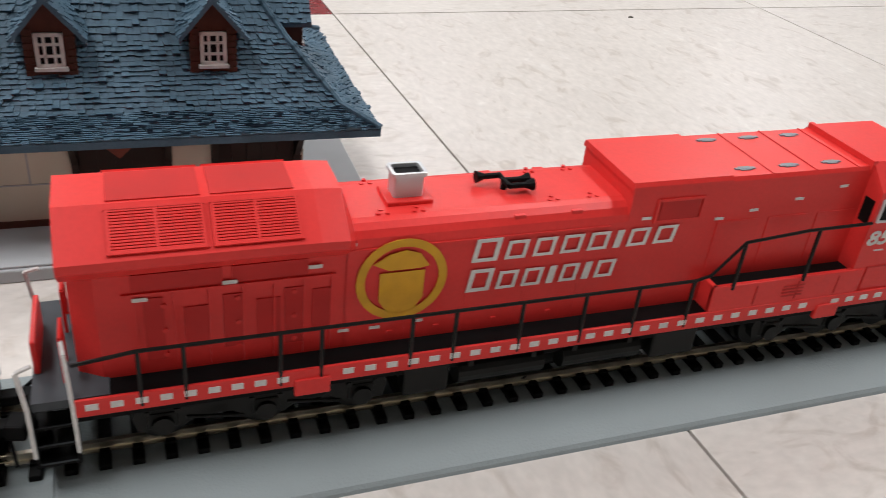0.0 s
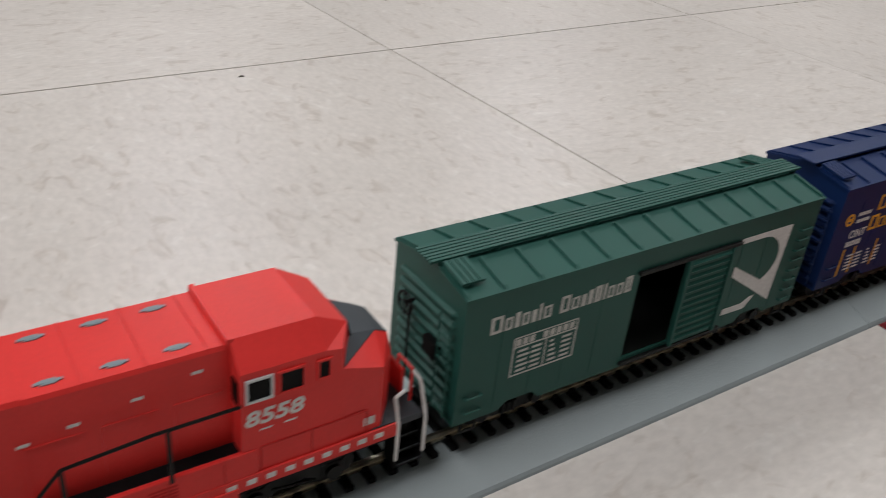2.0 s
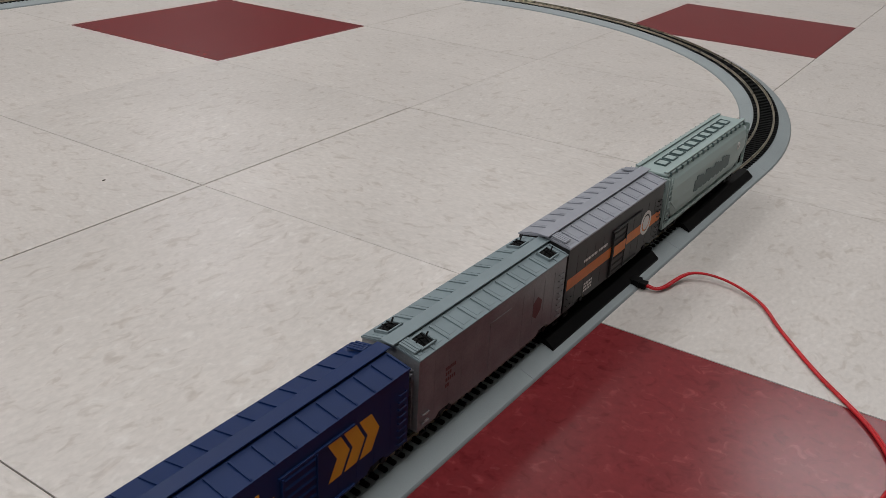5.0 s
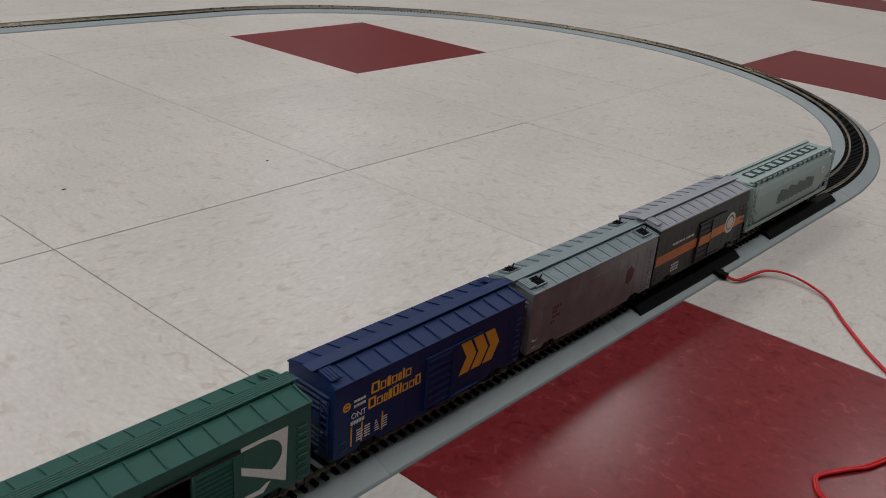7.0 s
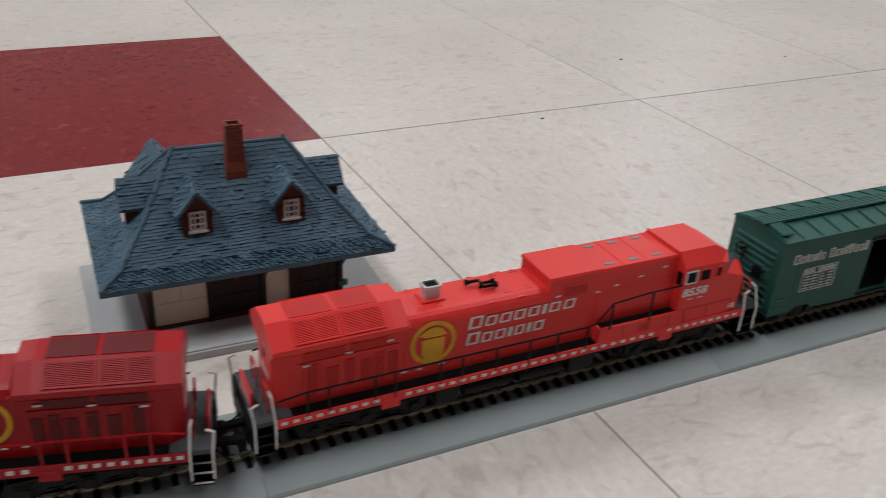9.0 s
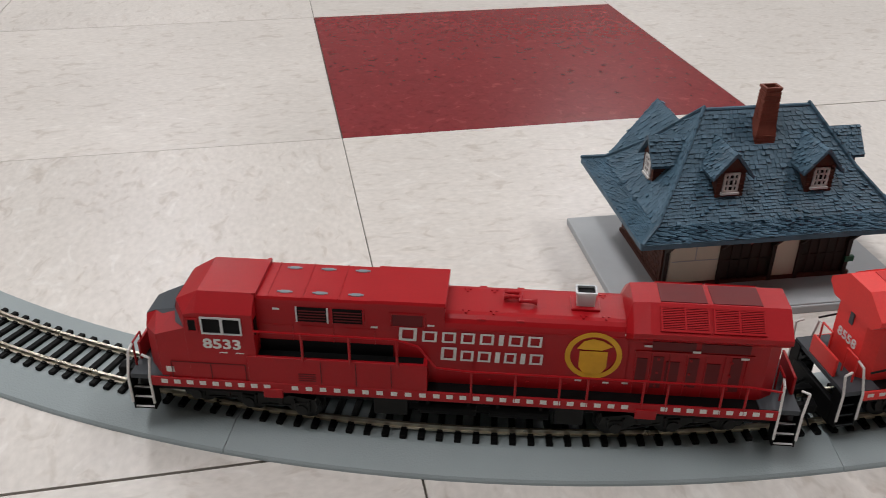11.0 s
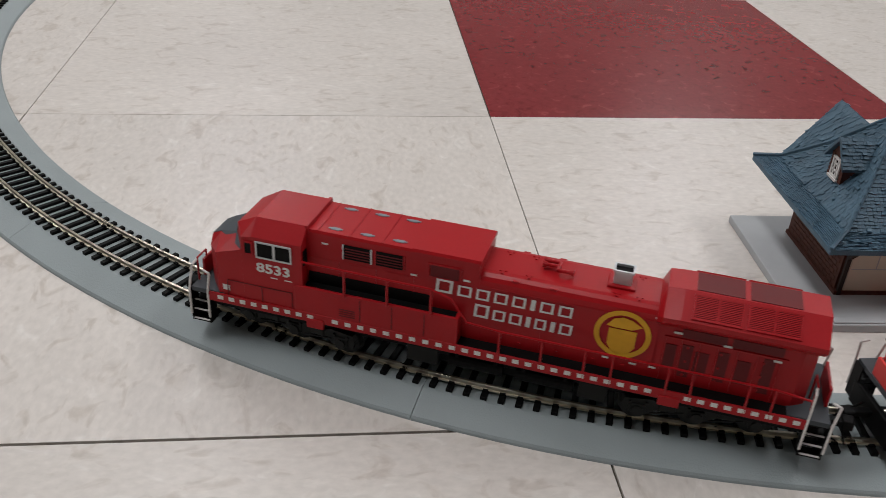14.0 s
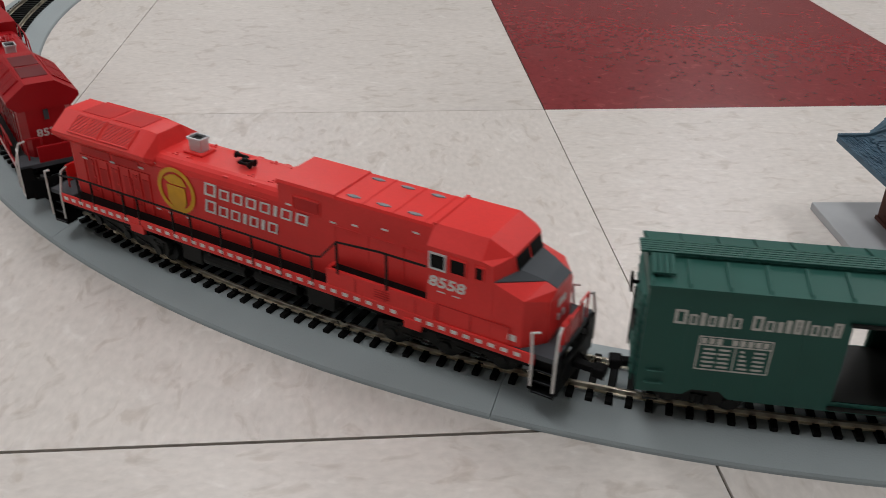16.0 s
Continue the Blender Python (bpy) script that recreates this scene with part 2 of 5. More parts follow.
def lettering(name, text, size, m, material, parent, label="", shear=0.0, space=1.0, width=1.0, bold=0.0):
    """Printed characters, as thin raised shapes. size in mm; m in mm, text lies in its xy plane."""
    cu = bpy.data.curves.new("text", "FONT")
    cu.body, cu.size, cu.shear, cu.space_character, cu.extrude, cu.offset = text, size, shear, space, 0.05, bold
    cu.align_x = "CENTER"
    cu.resolution_u = 3
    tmp = bpy.data.objects.new("text", cu)
    me = bpy.data.meshes.new_from_object(tmp)
    bpy.data.objects.remove(tmp)
    me.transform(Matrix.Diagonal((width, 1, 1, 1)))
    me.transform(m)
    me.transform(Matrix.Scale(MM, 4))
    me.materials.clear()
    me.materials.append(material)
    ob = new(name, me)
    ob.parent = parent
    if label:
        ob["label"] = label
    return ob


def side_frame(x, y, z, side):
    """A plane on a car's side (mm): side -1 looks to -y and reads along +x, side +1 looks to +y and reads along -x."""
    if side < 0:
        return Matrix.Translation((x, y, z)) @ Matrix.Rotation(radians(90), 4, "X")
    return Matrix.Translation((x, y, z)) @ Matrix.Rotation(radians(180), 4, "Z") @ Matrix.Rotation(radians(90), 4, "X")


# ---------------------------------------------------------------- the line of the track (metres)
RAIL = 0.0097
R = 0.574
PIECE = 0.2240
SLOPE = math.atan(0.028)
U = Vector((math.cos(SLOPE), -math.sin(SLOPE), 0))
NRM = Vector((math.sin(SLOPE), math.cos(SLOPE), 0))
C0 = Vector((-0.148, -0.3225, 0))
STRAIGHTS = 5
LEN = STRAIGHTS * PIECE
HALF = math.pi * R


def line(s):
    """Point and heading on the oval at a running length s (0 where the left curve meets the near straight)."""
    total = 2 * LEN + 2 * HALF
    s = s % total
    if s < LEN:
        return C0 + U * s, U
    s -= LEN
    if s < HALF:
        a = s / R
        c = C0 + U * LEN + NRM * R
        return c + (U * math.sin(a) - NRM * math.cos(a)) * R, U * math.cos(a) + NRM * math.sin(a)
    s -= HALF
    if s < LEN:
        return C0 + U * (LEN - s) + NRM * 2 * R, -U
    s -= LEN
    a = s / R
    c = C0 + NRM * R
    return c + (-U * math.sin(a) + NRM * math.cos(a)) * R, -U * math.cos(a) - NRM * math.sin(a)


def on_line(s, half, back=False):
    """Pose of a car with its trucks at s - half and s + half; back: it faces towards falling s."""
    a, b = line(s - half)[0], line(s + half)[0]
    d = (b - a).normalized() * (-1 if back else 1)
    return Matrix.Translation((a + b) / 2 + Vector((0, 0, RAIL))) @ Matrix.Rotation(math.atan2(d.y, d.x), 4, "Z")


# ---------------------------------------------------------------- the room
TILE = 0.3048


def floor_and_room():
    floor = thing("floor", Matrix.Identity(4), "vinyl tile floor in beige with scattered dark red tiles", "floor", kind="structure")
    sub = bmesh.new()
    box(sub, -7000, 9000, -6000, 8000, -60, -1.2)
    part("joint_bed", sub, M_JOINT, floor)
    bm = bmesh.new()
    box(bm, -152.0, 152.0, -152.0, 152.0, -3, 0, bev=0.15)
    beige = finish(bm, M_BEIGE)
    red = beige.copy()
    red.materials.clear()
    red.materials.append(M_REDTILE)
    X0, X1, Y0, Y1 = -6, 10, -5, 8
    for i in range(X0, X1):
        for j in range(Y0, Y1):
            # the red tiles stand on a lattice of steps (2, -2) and (2, 3)
            a, b = i + 1, j
            is_red = (3 * a - 2 * b) % 10 == 0 and (a - 2 * ((3 * a - 2 * b) // 10 * 0 + round((2 * a + 2 * b) / 10))) % 2 == 0
            dx, dy = ((i * 7 + j * 3) % 5 - 2) * 0.00008, ((i * 5 + j * 11) % 5 - 2) * 0.00008
            # worn, wider joints along two rows
            if j == 0 and 0 <= i <= 2:
                dy += 0.0007
            if j == -2 and i <= 0:
                dy -= 0.0005
            q = Matrix.Translation(((i + 0.5) * TILE + dx, (j + 0.5) * TILE + dy, 0)) @ Matrix.Rotation(radians(90 * ((i + j) % 2)), 4, "Z")
            share("tile", red if is_red else beige, floor, q)
    # loose specks of dirt on the tiles
    for x, y, r in ((371, 113, 1.8), (564, 71, 1.4), (190, -16, 1.5)):
        bm = bmesh.new()
        loft(bm, [[(x + f * r * math.cos(a) * 1.3, y + f * r * math.sin(a) * (0.7 + 0.2 * math.cos(2 * a)), z) for a in [math.pi * q / 4 for q in range(8)]] for f, z in ((1.0, 0.02), (0.9, 0.4), (0.4, 0.8))])
        part("dirt_speck", bm, M_JOINT, floor)
    rest = bmesh.new()
    for i in range(-22, 29):
        for j in range(-19, 26):
            if X0 <= i < X1 and Y0 <= j < Y1:
                continue
            x, y = (i + 0.5) * 304.8, (j + 0.5) * 304.8
            vs = [rest.verts.new((x + a, y + b, 0)) for a, b in ((-152, -152), (152, -152), (152, 152), (-152, 152))]
            rest.faces.new(vs)
    far = part("far_tiles", rest, M_BEIGE, floor)
    far["kind"] = "stuff"
    for name, s in (("wall_north", (-7000, 9000, 8000, 8100, -60, 3000)), ("wall_south", (-7000, 9000, -6100, -6000, -60, 3000)),
                    ("wall_west", (-7100, -7000, -6100, 8100, -60, 3000)), ("wall_east", (9000, 9100, -6100, 8100, -60, 3000))):
        w = new(name, finish(boxes(s), M_WALL))
        tagged(w, "plain painted wall of the room", "wall", kind="structure")
    c = new("ceiling", finish(boxes((-7100, 9100, -6100, 8100, 3000, 3100)), M_CEIL))
    tagged(c, "plain pale ceiling of the room", "ceiling", kind="structure")


floor_and_room()

# ---------------------------------------------------------------- the track

BED = [(-28.0, 0), (-27.7, 0.9), (-27.0, 1.8), (-15.8, 5.6), (-14.8, 5.9), (14.8, 5.9), (15.8, 5.6), (27.0, 1.8), (27.7, 0.9), (28.0, 0)]
RAILP = [(-1.1, 7.2), (-1.1, 7.5), (-0.35, 7.8), (-0.35, 9.0), (-0.6, 9.2), (-0.6, 9.6), (-0.45, 9.7), (0.45, 9.7), (0.6, 9.6), (0.6, 9.2), (0.35, 9.0), (0.35, 7.8), (1.1, 7.5), (1.1, 7.2)]


def local(s, s0, back):
    """The pose on the line at s, seen from the section's own origin. Metres."""
    p, d = line(s)
    m = Matrix.Translation(p) @ Matrix.Rotation(math.atan2(d.y, d.x), 4, "Z")
    return back @ m


def sweep(s0, s1, profile, back, steps, shift=0.0, gap=0.0):
    bm = bmesh.new()
    rings = []
    for k in range(steps + 1):
        s = s0 + gap + (s1 - s0 - 2 * gap) * k / steps
        m = local(s, s0, back)
        rings.append([(m @ Vector((0, (y + shift) * MM, z * MM))) / MM for y, z in profile])
    return loft(bm, rings)


def tie_mesh():
    bm = bmesh.new()
    box(bm, -1.3, 1.3, -13.6, 13.6, 4.4, 7.4, bev=0.25)
    for y in (-8.25, 8.25):
        box(bm, -1.1, 1.1, y - 2.1, y - 0.8, 7.2, 8.0)
        box(bm, -1.1, 1.1, y + 0.8, y + 2.1, 7.2, 8.0)
    return finish(bm, M_TIE)


TIE = tie_mesh()


def section(s0, s1, curved, near, rerail=False):
    p, d = line((s0 + s1) / 2)
    home = Matrix.Translation(p) @ Matrix.Rotation(math.atan2(d.y, d.x), 4, "Z")
    back = home.inverted()
    what = "curved" if curved else "straight"
    label = f"{what} model track section on moulded grey roadbed"
    if rerail:
        label = "straight model track section with black rerailer ramps on grey roadbed"
    t = thing("track_section", home, label, "track", group="oval of model track")
    steps = 14 if curved else 1
    part("roadbed", sweep(s0, s1, BED, back, steps, gap=0.00012), M_BED, t, "moulded grey plastic roadbed")
    for y in (-8.25, 8.25):
        part("rail", sweep(s0, s1, RAILP, back, steps, y, gap=0.0001), M_RAIL, t, "nickel silver rail")
    n = 33
    if near:
        for k in range(n):
            share("tie", TIE, t, local(s0 + (s1 - s0) * (k + 0.5) / n, s0, back))
    else:
        bm = bmesh.new()
        for k in range(n):
            m = local(s0 + (s1 - s0) * (k + 0.5) / n, s0, back)
            r = bmesh.ops.create_cube(bm, size=1)
            for v in r["verts"]:
                v.co = (m @ Vector((v.co.x * 2.6 * MM, v.co.y * 27.2 * MM, (6.15 + v.co.z * 2.3) * MM))) / MM
        q = part("tie_row", bm, M_TIE, t, "black plastic ties")
        q["kind"] = "stuff"
    if rerail:
        L = PIECE * 500
        for sy in (-1, 1):
            prof = [(sy * 9.6, 7.0), (sy * 9.6, 9.3), (sy * 17, 9.3), (sy * 22.5, 5.0), (sy * 22.5, 3.2), (sy * 15, 5.2)]
            bm = bmesh.new()
            prism(bm, prof, -L * 0.72, L * 0.72)
            part("ramp", bm, M_TIE, t, "black plastic rerailer ramp")
        part("centre_plate", boxes((-L * 0.72, L * 0.72, -6.6, 6.6, 6.6, 9.0)), M_TIE, t, "black plastic guard plate between the rails")
    return t


for k in range(STRAIGHTS):
    section(k * PIECE, (k + 1) * PIECE, False, k < 3, k >= 3)
CURVE = HALF / 8
for k in range(8):
    section(LEN + k * CURVE, LEN + (k + 1) * CURVE, True, False)
for k in range(STRAIGHTS):
    section(LEN + HALF + k * PIECE, LEN + HALF + (k + 1) * PIECE, False, False)
for k in range(8):
    section(2 * LEN + HALF + k * CURVE, 2 * LEN + HALF + (k + 1) * CURVE, True, k >= 5)

# ---------------------------------------------------------------- rolling stock (millimetres over the rail top)
TRAIN = []


def truck(parent, x, axles, wheel_r, base, heavy):
    """A truck under a car: side frames, wheels, springs."""
    t = new("truck")
    t.parent = parent
    t.empty_display_size = 0.005
    t.matrix_basis = Matrix.Translation((x * MM, 0, 0))
    TRUCKS.append((t, parent, x * MM))
    for sy in (-1, 1):
        bm = bmesh.new()
        if heavy:
            y0, y1 = (11.4, 14.0) if sy > 0 else (-14.0, -11.4)
            w = base / 2
            prof = [(-w - 6, 7.5), (-w - 5, 10.5), (-w + 5, 11), (-w + 9, 8.8), (-9, 8.8), (-5, 11), (5, 11), (9, 8.8), (w - 9, 8.8), (w - 5, 11), (w + 5, 10.5), (w + 6, 7.5),
                    (w + 5, 4.0), (w - 4, 4.0), (w - 7, 6.2), (7, 6.2), (4, 4.0), (-4, 4.0), (-7, 6.2), (-w + 7, 6.2), (-w + 4, 4.0), (-w - 5, 4.0)]
            prism(bm, prof, y0, y1, "y")
            for a in axles:
                box(bm, a - 3.2, a + 3.2, y0 + 0.4 * sy, y1 + 0.8 * sy, 4.4, 8.6, bev=0.5)
                disc(bm, (a, (y1 if sy > 0 else y0) + 0.8 * sy, 5.6), 2.3, 1.2, "y", 14)
                disc(bm, (a - 3, (y1 if sy > 0 else y0) + 0.3 * sy, 9.2), 0.6, 1.2, "y", 8)
                disc(bm, (a + 3, (y1 if sy > 0 else y0) + 0.3 * sy, 9.2), 0.6, 1.2, "y", 8)
            for a in ((axles[0] + axles[1]) / 2, (axles[1] + axles[2]) / 2):
                box(bm, a - 3, a + 3, y0, y1 + 0.5 * sy, 6.4, 9.6, bev=0.3)
                rod(bm, (a - 6, y1 if sy > 0 else y0, 6.5), (a + 6, y1 if sy > 0 else y0, 4.6), 0.45)
        else:
            y0, y1 = (10.4, 12.6) if sy > 0 else (-12.6, -10.4)
            w = base / 2
            prism(bm, [(-w - 3, 5.0), (-w - 2, 7.6), (-4, 9.4), (4, 9.4), (w + 2, 7.6), (w + 3, 5.0), (w + 2, 3.6), (w - 3, 3.9), (5, 3.2), (-5, 3.2), (-w + 3, 3.9), (-w - 2, 3.6)], y0, y1, "y")
            for a in axles:
                disc(bm, (a, (y1 if sy > 0 else y0) + 0.5 * sy, 5.4), 2.0, 1.4, "y", 12)
            for k in (-2, 0, 2):
                rod(bm, (k, (y1 if sy > 0 else y0) + 0.3 * sy, 3.4), (k, (y1 if sy > 0 else y0) + 0.3 * sy, 7.2), 0.8)
        if heavy:
            bm.transform(Matrix.Translation((0, 0, 1.6)))
        part("side_frame", bm, M_UNDER, t)
    for a in axles:
        bm = bmesh.new()
        for sy in (-1, 1):
            disc(bm, (0, sy * 8.6, 0), wheel_r, 2.6, "y", 24)
            disc(bm, (0, sy * 7.1, 0), wheel_r + 0.8, 0.7, "y", 24)
        rod(bm, (0, -11.5, 0), (0, 11.5, 0), 1.1)
        w = part("wheelset", bm, M_UNDER, t, "dark metal wheels on an axle")
        w.matrix_basis = Matrix.Translation((a * MM, 0, wheel_r * MM))
        WHEELS.append((w, parent, a * MM, wheel_r * MM))
    part("bolster", boxes((-4, 4, -12.5, 12.5, 6, 11)), M_UNDER, t)
    return t


WHEELS, TRUCKS = [], []


def coupler(parent, x, sx):
    bm = bmesh.new()
    box(bm, min(x, x + sx * 9), max(x, x + sx * 9), -1.6, 1.6, 7.2, 9.6, bev=0.3)
    box(bm, min(x + sx * 7.5, x + sx * 12), max(x + sx * 7.5, x + sx * 12), -3.0, 2.2, 6.6, 10.4, bev=0.6)
    rod(bm, (x + sx * 8, 0.5, 6.6), (x + sx * 10, 4.0, 1.5), 0.4)
    return part("coupler", bm, M_BLACK, parent, "black knuckle coupler")


def stretch(x):
    """The forward third of a locomotive stands a little further out, the rear end further in."""
    if x > 10:
        return x + 4.5 * min(1.0, (x - 10) / 55)
    return -62 + (x + 62) * 0.955 if x < -62 else x


def pieces(name, specs, material, parent, label="", bev=0.0):
    """One part for each box."""
    for sp in specs:
        part(name, boxes(sp, bev=bev), material, parent, label)


# rough widths of the characters in the printed words, as plain blocks
def word_blocks(widths, gap, height, caps=None):
    """A row of plain blocks, centred: (x0, x1, z1) for each. caps: heights."""
    total = sum(widths) + gap * (len(widths) - 1)
    x, out = -total / 2, []
    for i, w in enumerate(widths):
        out.append((x, x + w, height * (caps[i] if caps else 1.0)))
        x += w + gap
    return out


def block_word(name, blocks, m, material, parent, label, slant=0.0):
    """Plain printed frames on a surface; m in mm carries the xy plane onto it."""
    for x0, x1, h in blocks:
        if h < 0.1:
            continue
        w = 0.19 * h
        bm = bmesh.new()
        if x1 - x0 < 2.4 * w:
            box(bm, x0, x1, 0, h, -0.05, 0.06)
        else:
            for a, b, c, d in ((x0, x1, 0, w * 0.8), (x0, x1, h - w * 0.8, h), (x0, x0 + w, w * 0.8, h - w * 0.8), (x1 - w, x1, w * 0.8, h - w * 0.8)):
                box(bm, a, b, c, d, -0.05, 0.06)
        for v in bm.verts:
            v.co.x += v.co.y * slant
        bm.transform(m)
        part(name, bm, material, parent, label)


def ring(bm, c, r0, r1, y, depth, seg=40, squash=1.0):
    vs = []
    for r in (r0, r1):
        for yy in (y - depth / 2, y + depth / 2):
            vs.append([bm.verts.new((c[0] + r * math.cos(2 * math.pi * k / seg), yy, c[1] + squash * r * math.sin(2 * math.pi * k / seg))) for k in range(seg)])
    a, b, cc, d = vs
    for k in range(seg):
        n = (k + 1) % seg
        for p, q in ((a, b), (cc, d), (a, cc), (b, d)):
            bm.faces.new((p[k], p[n], q[n], q[k]))
    return bm


def hood_profile(half, z0, z1, shoulder, flat=None):
    """A hood's cross section with rounded shoulders."""
    pts = [(-half, z0)]
    for k in range(5):
        a = math.pi / 2 * k / 4
        pts.append((-half + shoulder * (1 - math.cos(a)), z1 - shoulder + shoulder * math.sin(a)))
    return pts + [(-y, z) for y, z in reversed(pts)]


def locomotive(number, red, grille, rail_mat, bright, tall, label):
    """A six-axle diesel locomotive with a wide nose, built round its middle, nose towards +x."""
    t = thing("locomotive", Matrix.Identity(4), label, "locomotive", group="red locomotives")
    # frame, walkway, edge sill
    part("frame", boxes((-118, 118, -15, 15, 11.5, 17.5), bev=0.4), M_BLACK, t, "black underframe")
    part("walkway", boxes((-112, 106, -17.6, 17.6, 17.4, 19.6)), M_BLACK, t, "black walkway deck")
    for sy in (-1, 1):
        part("edge_sill", boxes((-117, 113, min(sy * 17.5, sy * 18.3), max(sy * 17.5, sy * 18.3), 15.6, 19.8), bev=0.2), red, t, "red edge sill with white dashes")
        dash = finish(boxes((0, 2.4, -0.06, 0.06, 17.2, 19.0 if tall else 18.7)), M_WHITE)
        x = -115.0
        while x < 110:
            if not (-74 < x < -62 or 58 < x < 66):
                share("white_dash", dash, t, Matrix.Translation((stretch(x) * MM, sy * 18.36 * MM, 0)))
            x += 4.9
        pieces("jacking_pad", ((-72, -64, min(sy * 17.4, sy * 18.8), max(sy * 17.4, sy * 18.8), 13.2, 17.4), (62, 69, min(sy * 17.4, sy * 18.8), max(sy * 17.4, sy * 18.8), 13.2, 17.4)), red, t, bev=0.2)
    # engine hood
    bm = bmesh.new()
    prism(bm, hood_profile(12.1, 19.4, 49.4, 4.5), -60, 6.4)
    part("engine_hood", bm, red, t, "red engine hood with rounded shoulders", smooth=False)
    bm = bmesh.new()
    prism(bm, [(-12.1, 19.4), (-12.1, 53.2), (-11.6, 54.2), (11.6, 54.2), (12.1, 53.2), (12.1, 19.4)], 6.4, 74)
    part("forward_hood", bm, red, t, "taller red hood behind the cab")
    bm = bmesh.new()
    prism(bm, [(-12.4, 53.0), (-12.4, 53.7), (-11.8, 54.7), (11.8, 54.7), (12.4, 53.7), (12.4, 53.0)], 6.0, 31)
    part("roof_hatch", bm, red, t)
    pieces("hatch_seam", [(x - 0.2, x + 0.2, -11.7, 11.7, 54.0, 54.45) for x in (42, 54, 66)], red, t)
    for x in (36.5, 48.5, 60.5):
        for y in (-9.6, 6.8):
            part("lift_plate", boxes((x - 2.6, x + 2.6, y + 1.0, y + 1.8, 54.0, 54.5), (x - 1.5, x + 1.5, y + 0.5, y + 2.3, 54.0, 54.45)), M_GREYROOF, t, "grey lifting plate on the roof")
    bm = bmesh.new()
    # raised bolts and hinges along the hood
    for x in (-52, -44, -12, -2):
        for y in (-7, 7):
            for dx, dy in ((0, 0), (2, 0), (1, 1.6)):
                disc(bm, (x + dx, y + dy, 49.5), 0.5, 0.5, "z", 8)
    for x in (-22, -8):
        for y in (-10.6, 10.6):
            box(bm, x, x + 2.6, y - 0.5, y + 0.5, 47.5, 48.5)
    part("roof_bolt", bm, red, t)
    for sy in (-1, 1):
        bm = bmesh.new()
        yy = sy * 12.1
        for x0 in (-46, -32, -18, -4):
            box(bm, x0, x0 + 0.35, min(yy, yy + sy * 0.12), max(yy, yy + sy * 0.12), 20, 29.5)
        box(bm, -59, 2, min(yy, yy + sy * 0.25), max(yy, yy + sy * 0.25), 44.0, 44.4)
        for x0 in (-50, -39, -25, -11):
            for z in (22, 25):
                box(bm, x0, x0 + 1.2, min(yy, yy + sy * 0.45), max(yy, yy + sy * 0.45), z, z + 0.7)
        part("hood_door_edge", bm, red, t)
        yy = sy * 12.1
        part("side_vent", boxes((14, 24, min(yy, yy + sy * 0.3), max(yy, yy + sy * 0.3), 44.5, 49.5)), grille, t, "vent with louvre shade in its dark red")
        bm = bmesh.new()
        box(bm, 13.4, 24.6, min(yy, yy + sy * 0.45), max(yy, yy + sy * 0.45), 49.5, 50.1)
        box(bm, 13.4, 24.6, min(yy, yy + sy * 0.45), max(yy, yy + sy * 0.45), 43.9, 44.5)
        box(bm, 13.0, 13.6, min(yy, yy + sy * 0.45), max(yy, yy + sy * 0.45), 43.9, 50.1)
        box(bm, 24.4, 25.0, min(yy, yy + sy * 0.45), max(yy, yy + sy * 0.45), 43.9, 50.1)
        for x0, z in ((30, 33), (44, 33), (58, 33)):
            box(bm, x0, x0 + 11, min(yy, yy + sy * 0.25), max(yy, yy + sy * 0.25), z + 9, z + 9.4)
            box(bm, x0, x0 + 0.4, min(yy, yy + sy * 0.25), max(yy, yy + sy * 0.25), z - 4, z + 9)
        part("vent_frame", bm, red, t)
        if tall:
            for x0 in (34, 46):
                part("blower_grille", boxes((x0, x0 + 10, min(yy, yy + sy * 0.4), max(yy, yy + sy * 0.4), 44.5, 50.5)), M_BLACK, t, "black louvred grille")
                bm = bmesh.new()
                for z in (45.4, 46.6, 47.8, 49.0):
                    box(bm, x0 + 0.4, x0 + 9.6, min(yy, yy + sy * 0.6), max(yy, yy + sy * 0.6), z, z + 0.4)
                part("louvre", bm, grille, t)
                part("grille_edge", boxes((x0 - 0.5, x0, min(yy, yy + sy * 0.6), max(yy, yy + sy * 0.6), 44.3, 50.7), (x0 + 10, x0 + 10.5, min(yy, yy + sy * 0.6), max(yy, yy + sy * 0.6), 44.3, 50.7)), red if x0 < 40 else M_SILVER, t)
        # printed lettering as plain blocks, emblem as plain shapes
        yy = sy * 12.5
        caps = [1.0] + [0.80] * 7
        slant = 0.06 if tall else 0.16
        fm = side_frame(-6.4 if sy < 0 else -3.3, yy, 38.4, sy)
        block_word("letter_block", word_blocks([6.0, 5.0, 5.0, 5.0, 5.0, 1.7, 5.0, 5.0], 1.85, 5.8, caps), fm, M_WHITE, t, "plain white block of a printed name", slant)
        fm = side_frame(-13.8 if sy < 0 else -10.8, yy, 30.6, sy)
        block_word("letter_block", word_blocks([5.6, 4.7, 4.7, 1.7, 4.3, 1.7, 4.7], 1.6, 5.8, caps[:7]), fm, M_WHITE, t, "plain white block of a printed name", slant)
        bm = bmesh.new()
        ex = -47.4
        ring(bm, (ex, 36.0), 8.3, 10.2, yy, 0.12)
        part("emblem_ring", bm, M_YELLOW, t, "golden ring emblem")
        bm = bmesh.new()
        prism(bm, [(ex - 5.0, 38), (ex - 5.0, 31), (ex - 3.0, 28.0), (ex, 27.0), (ex + 3.0, 28.0), (ex + 5.0, 31), (ex + 5.0, 38)], yy - 0.06, yy + 0.06, "y")
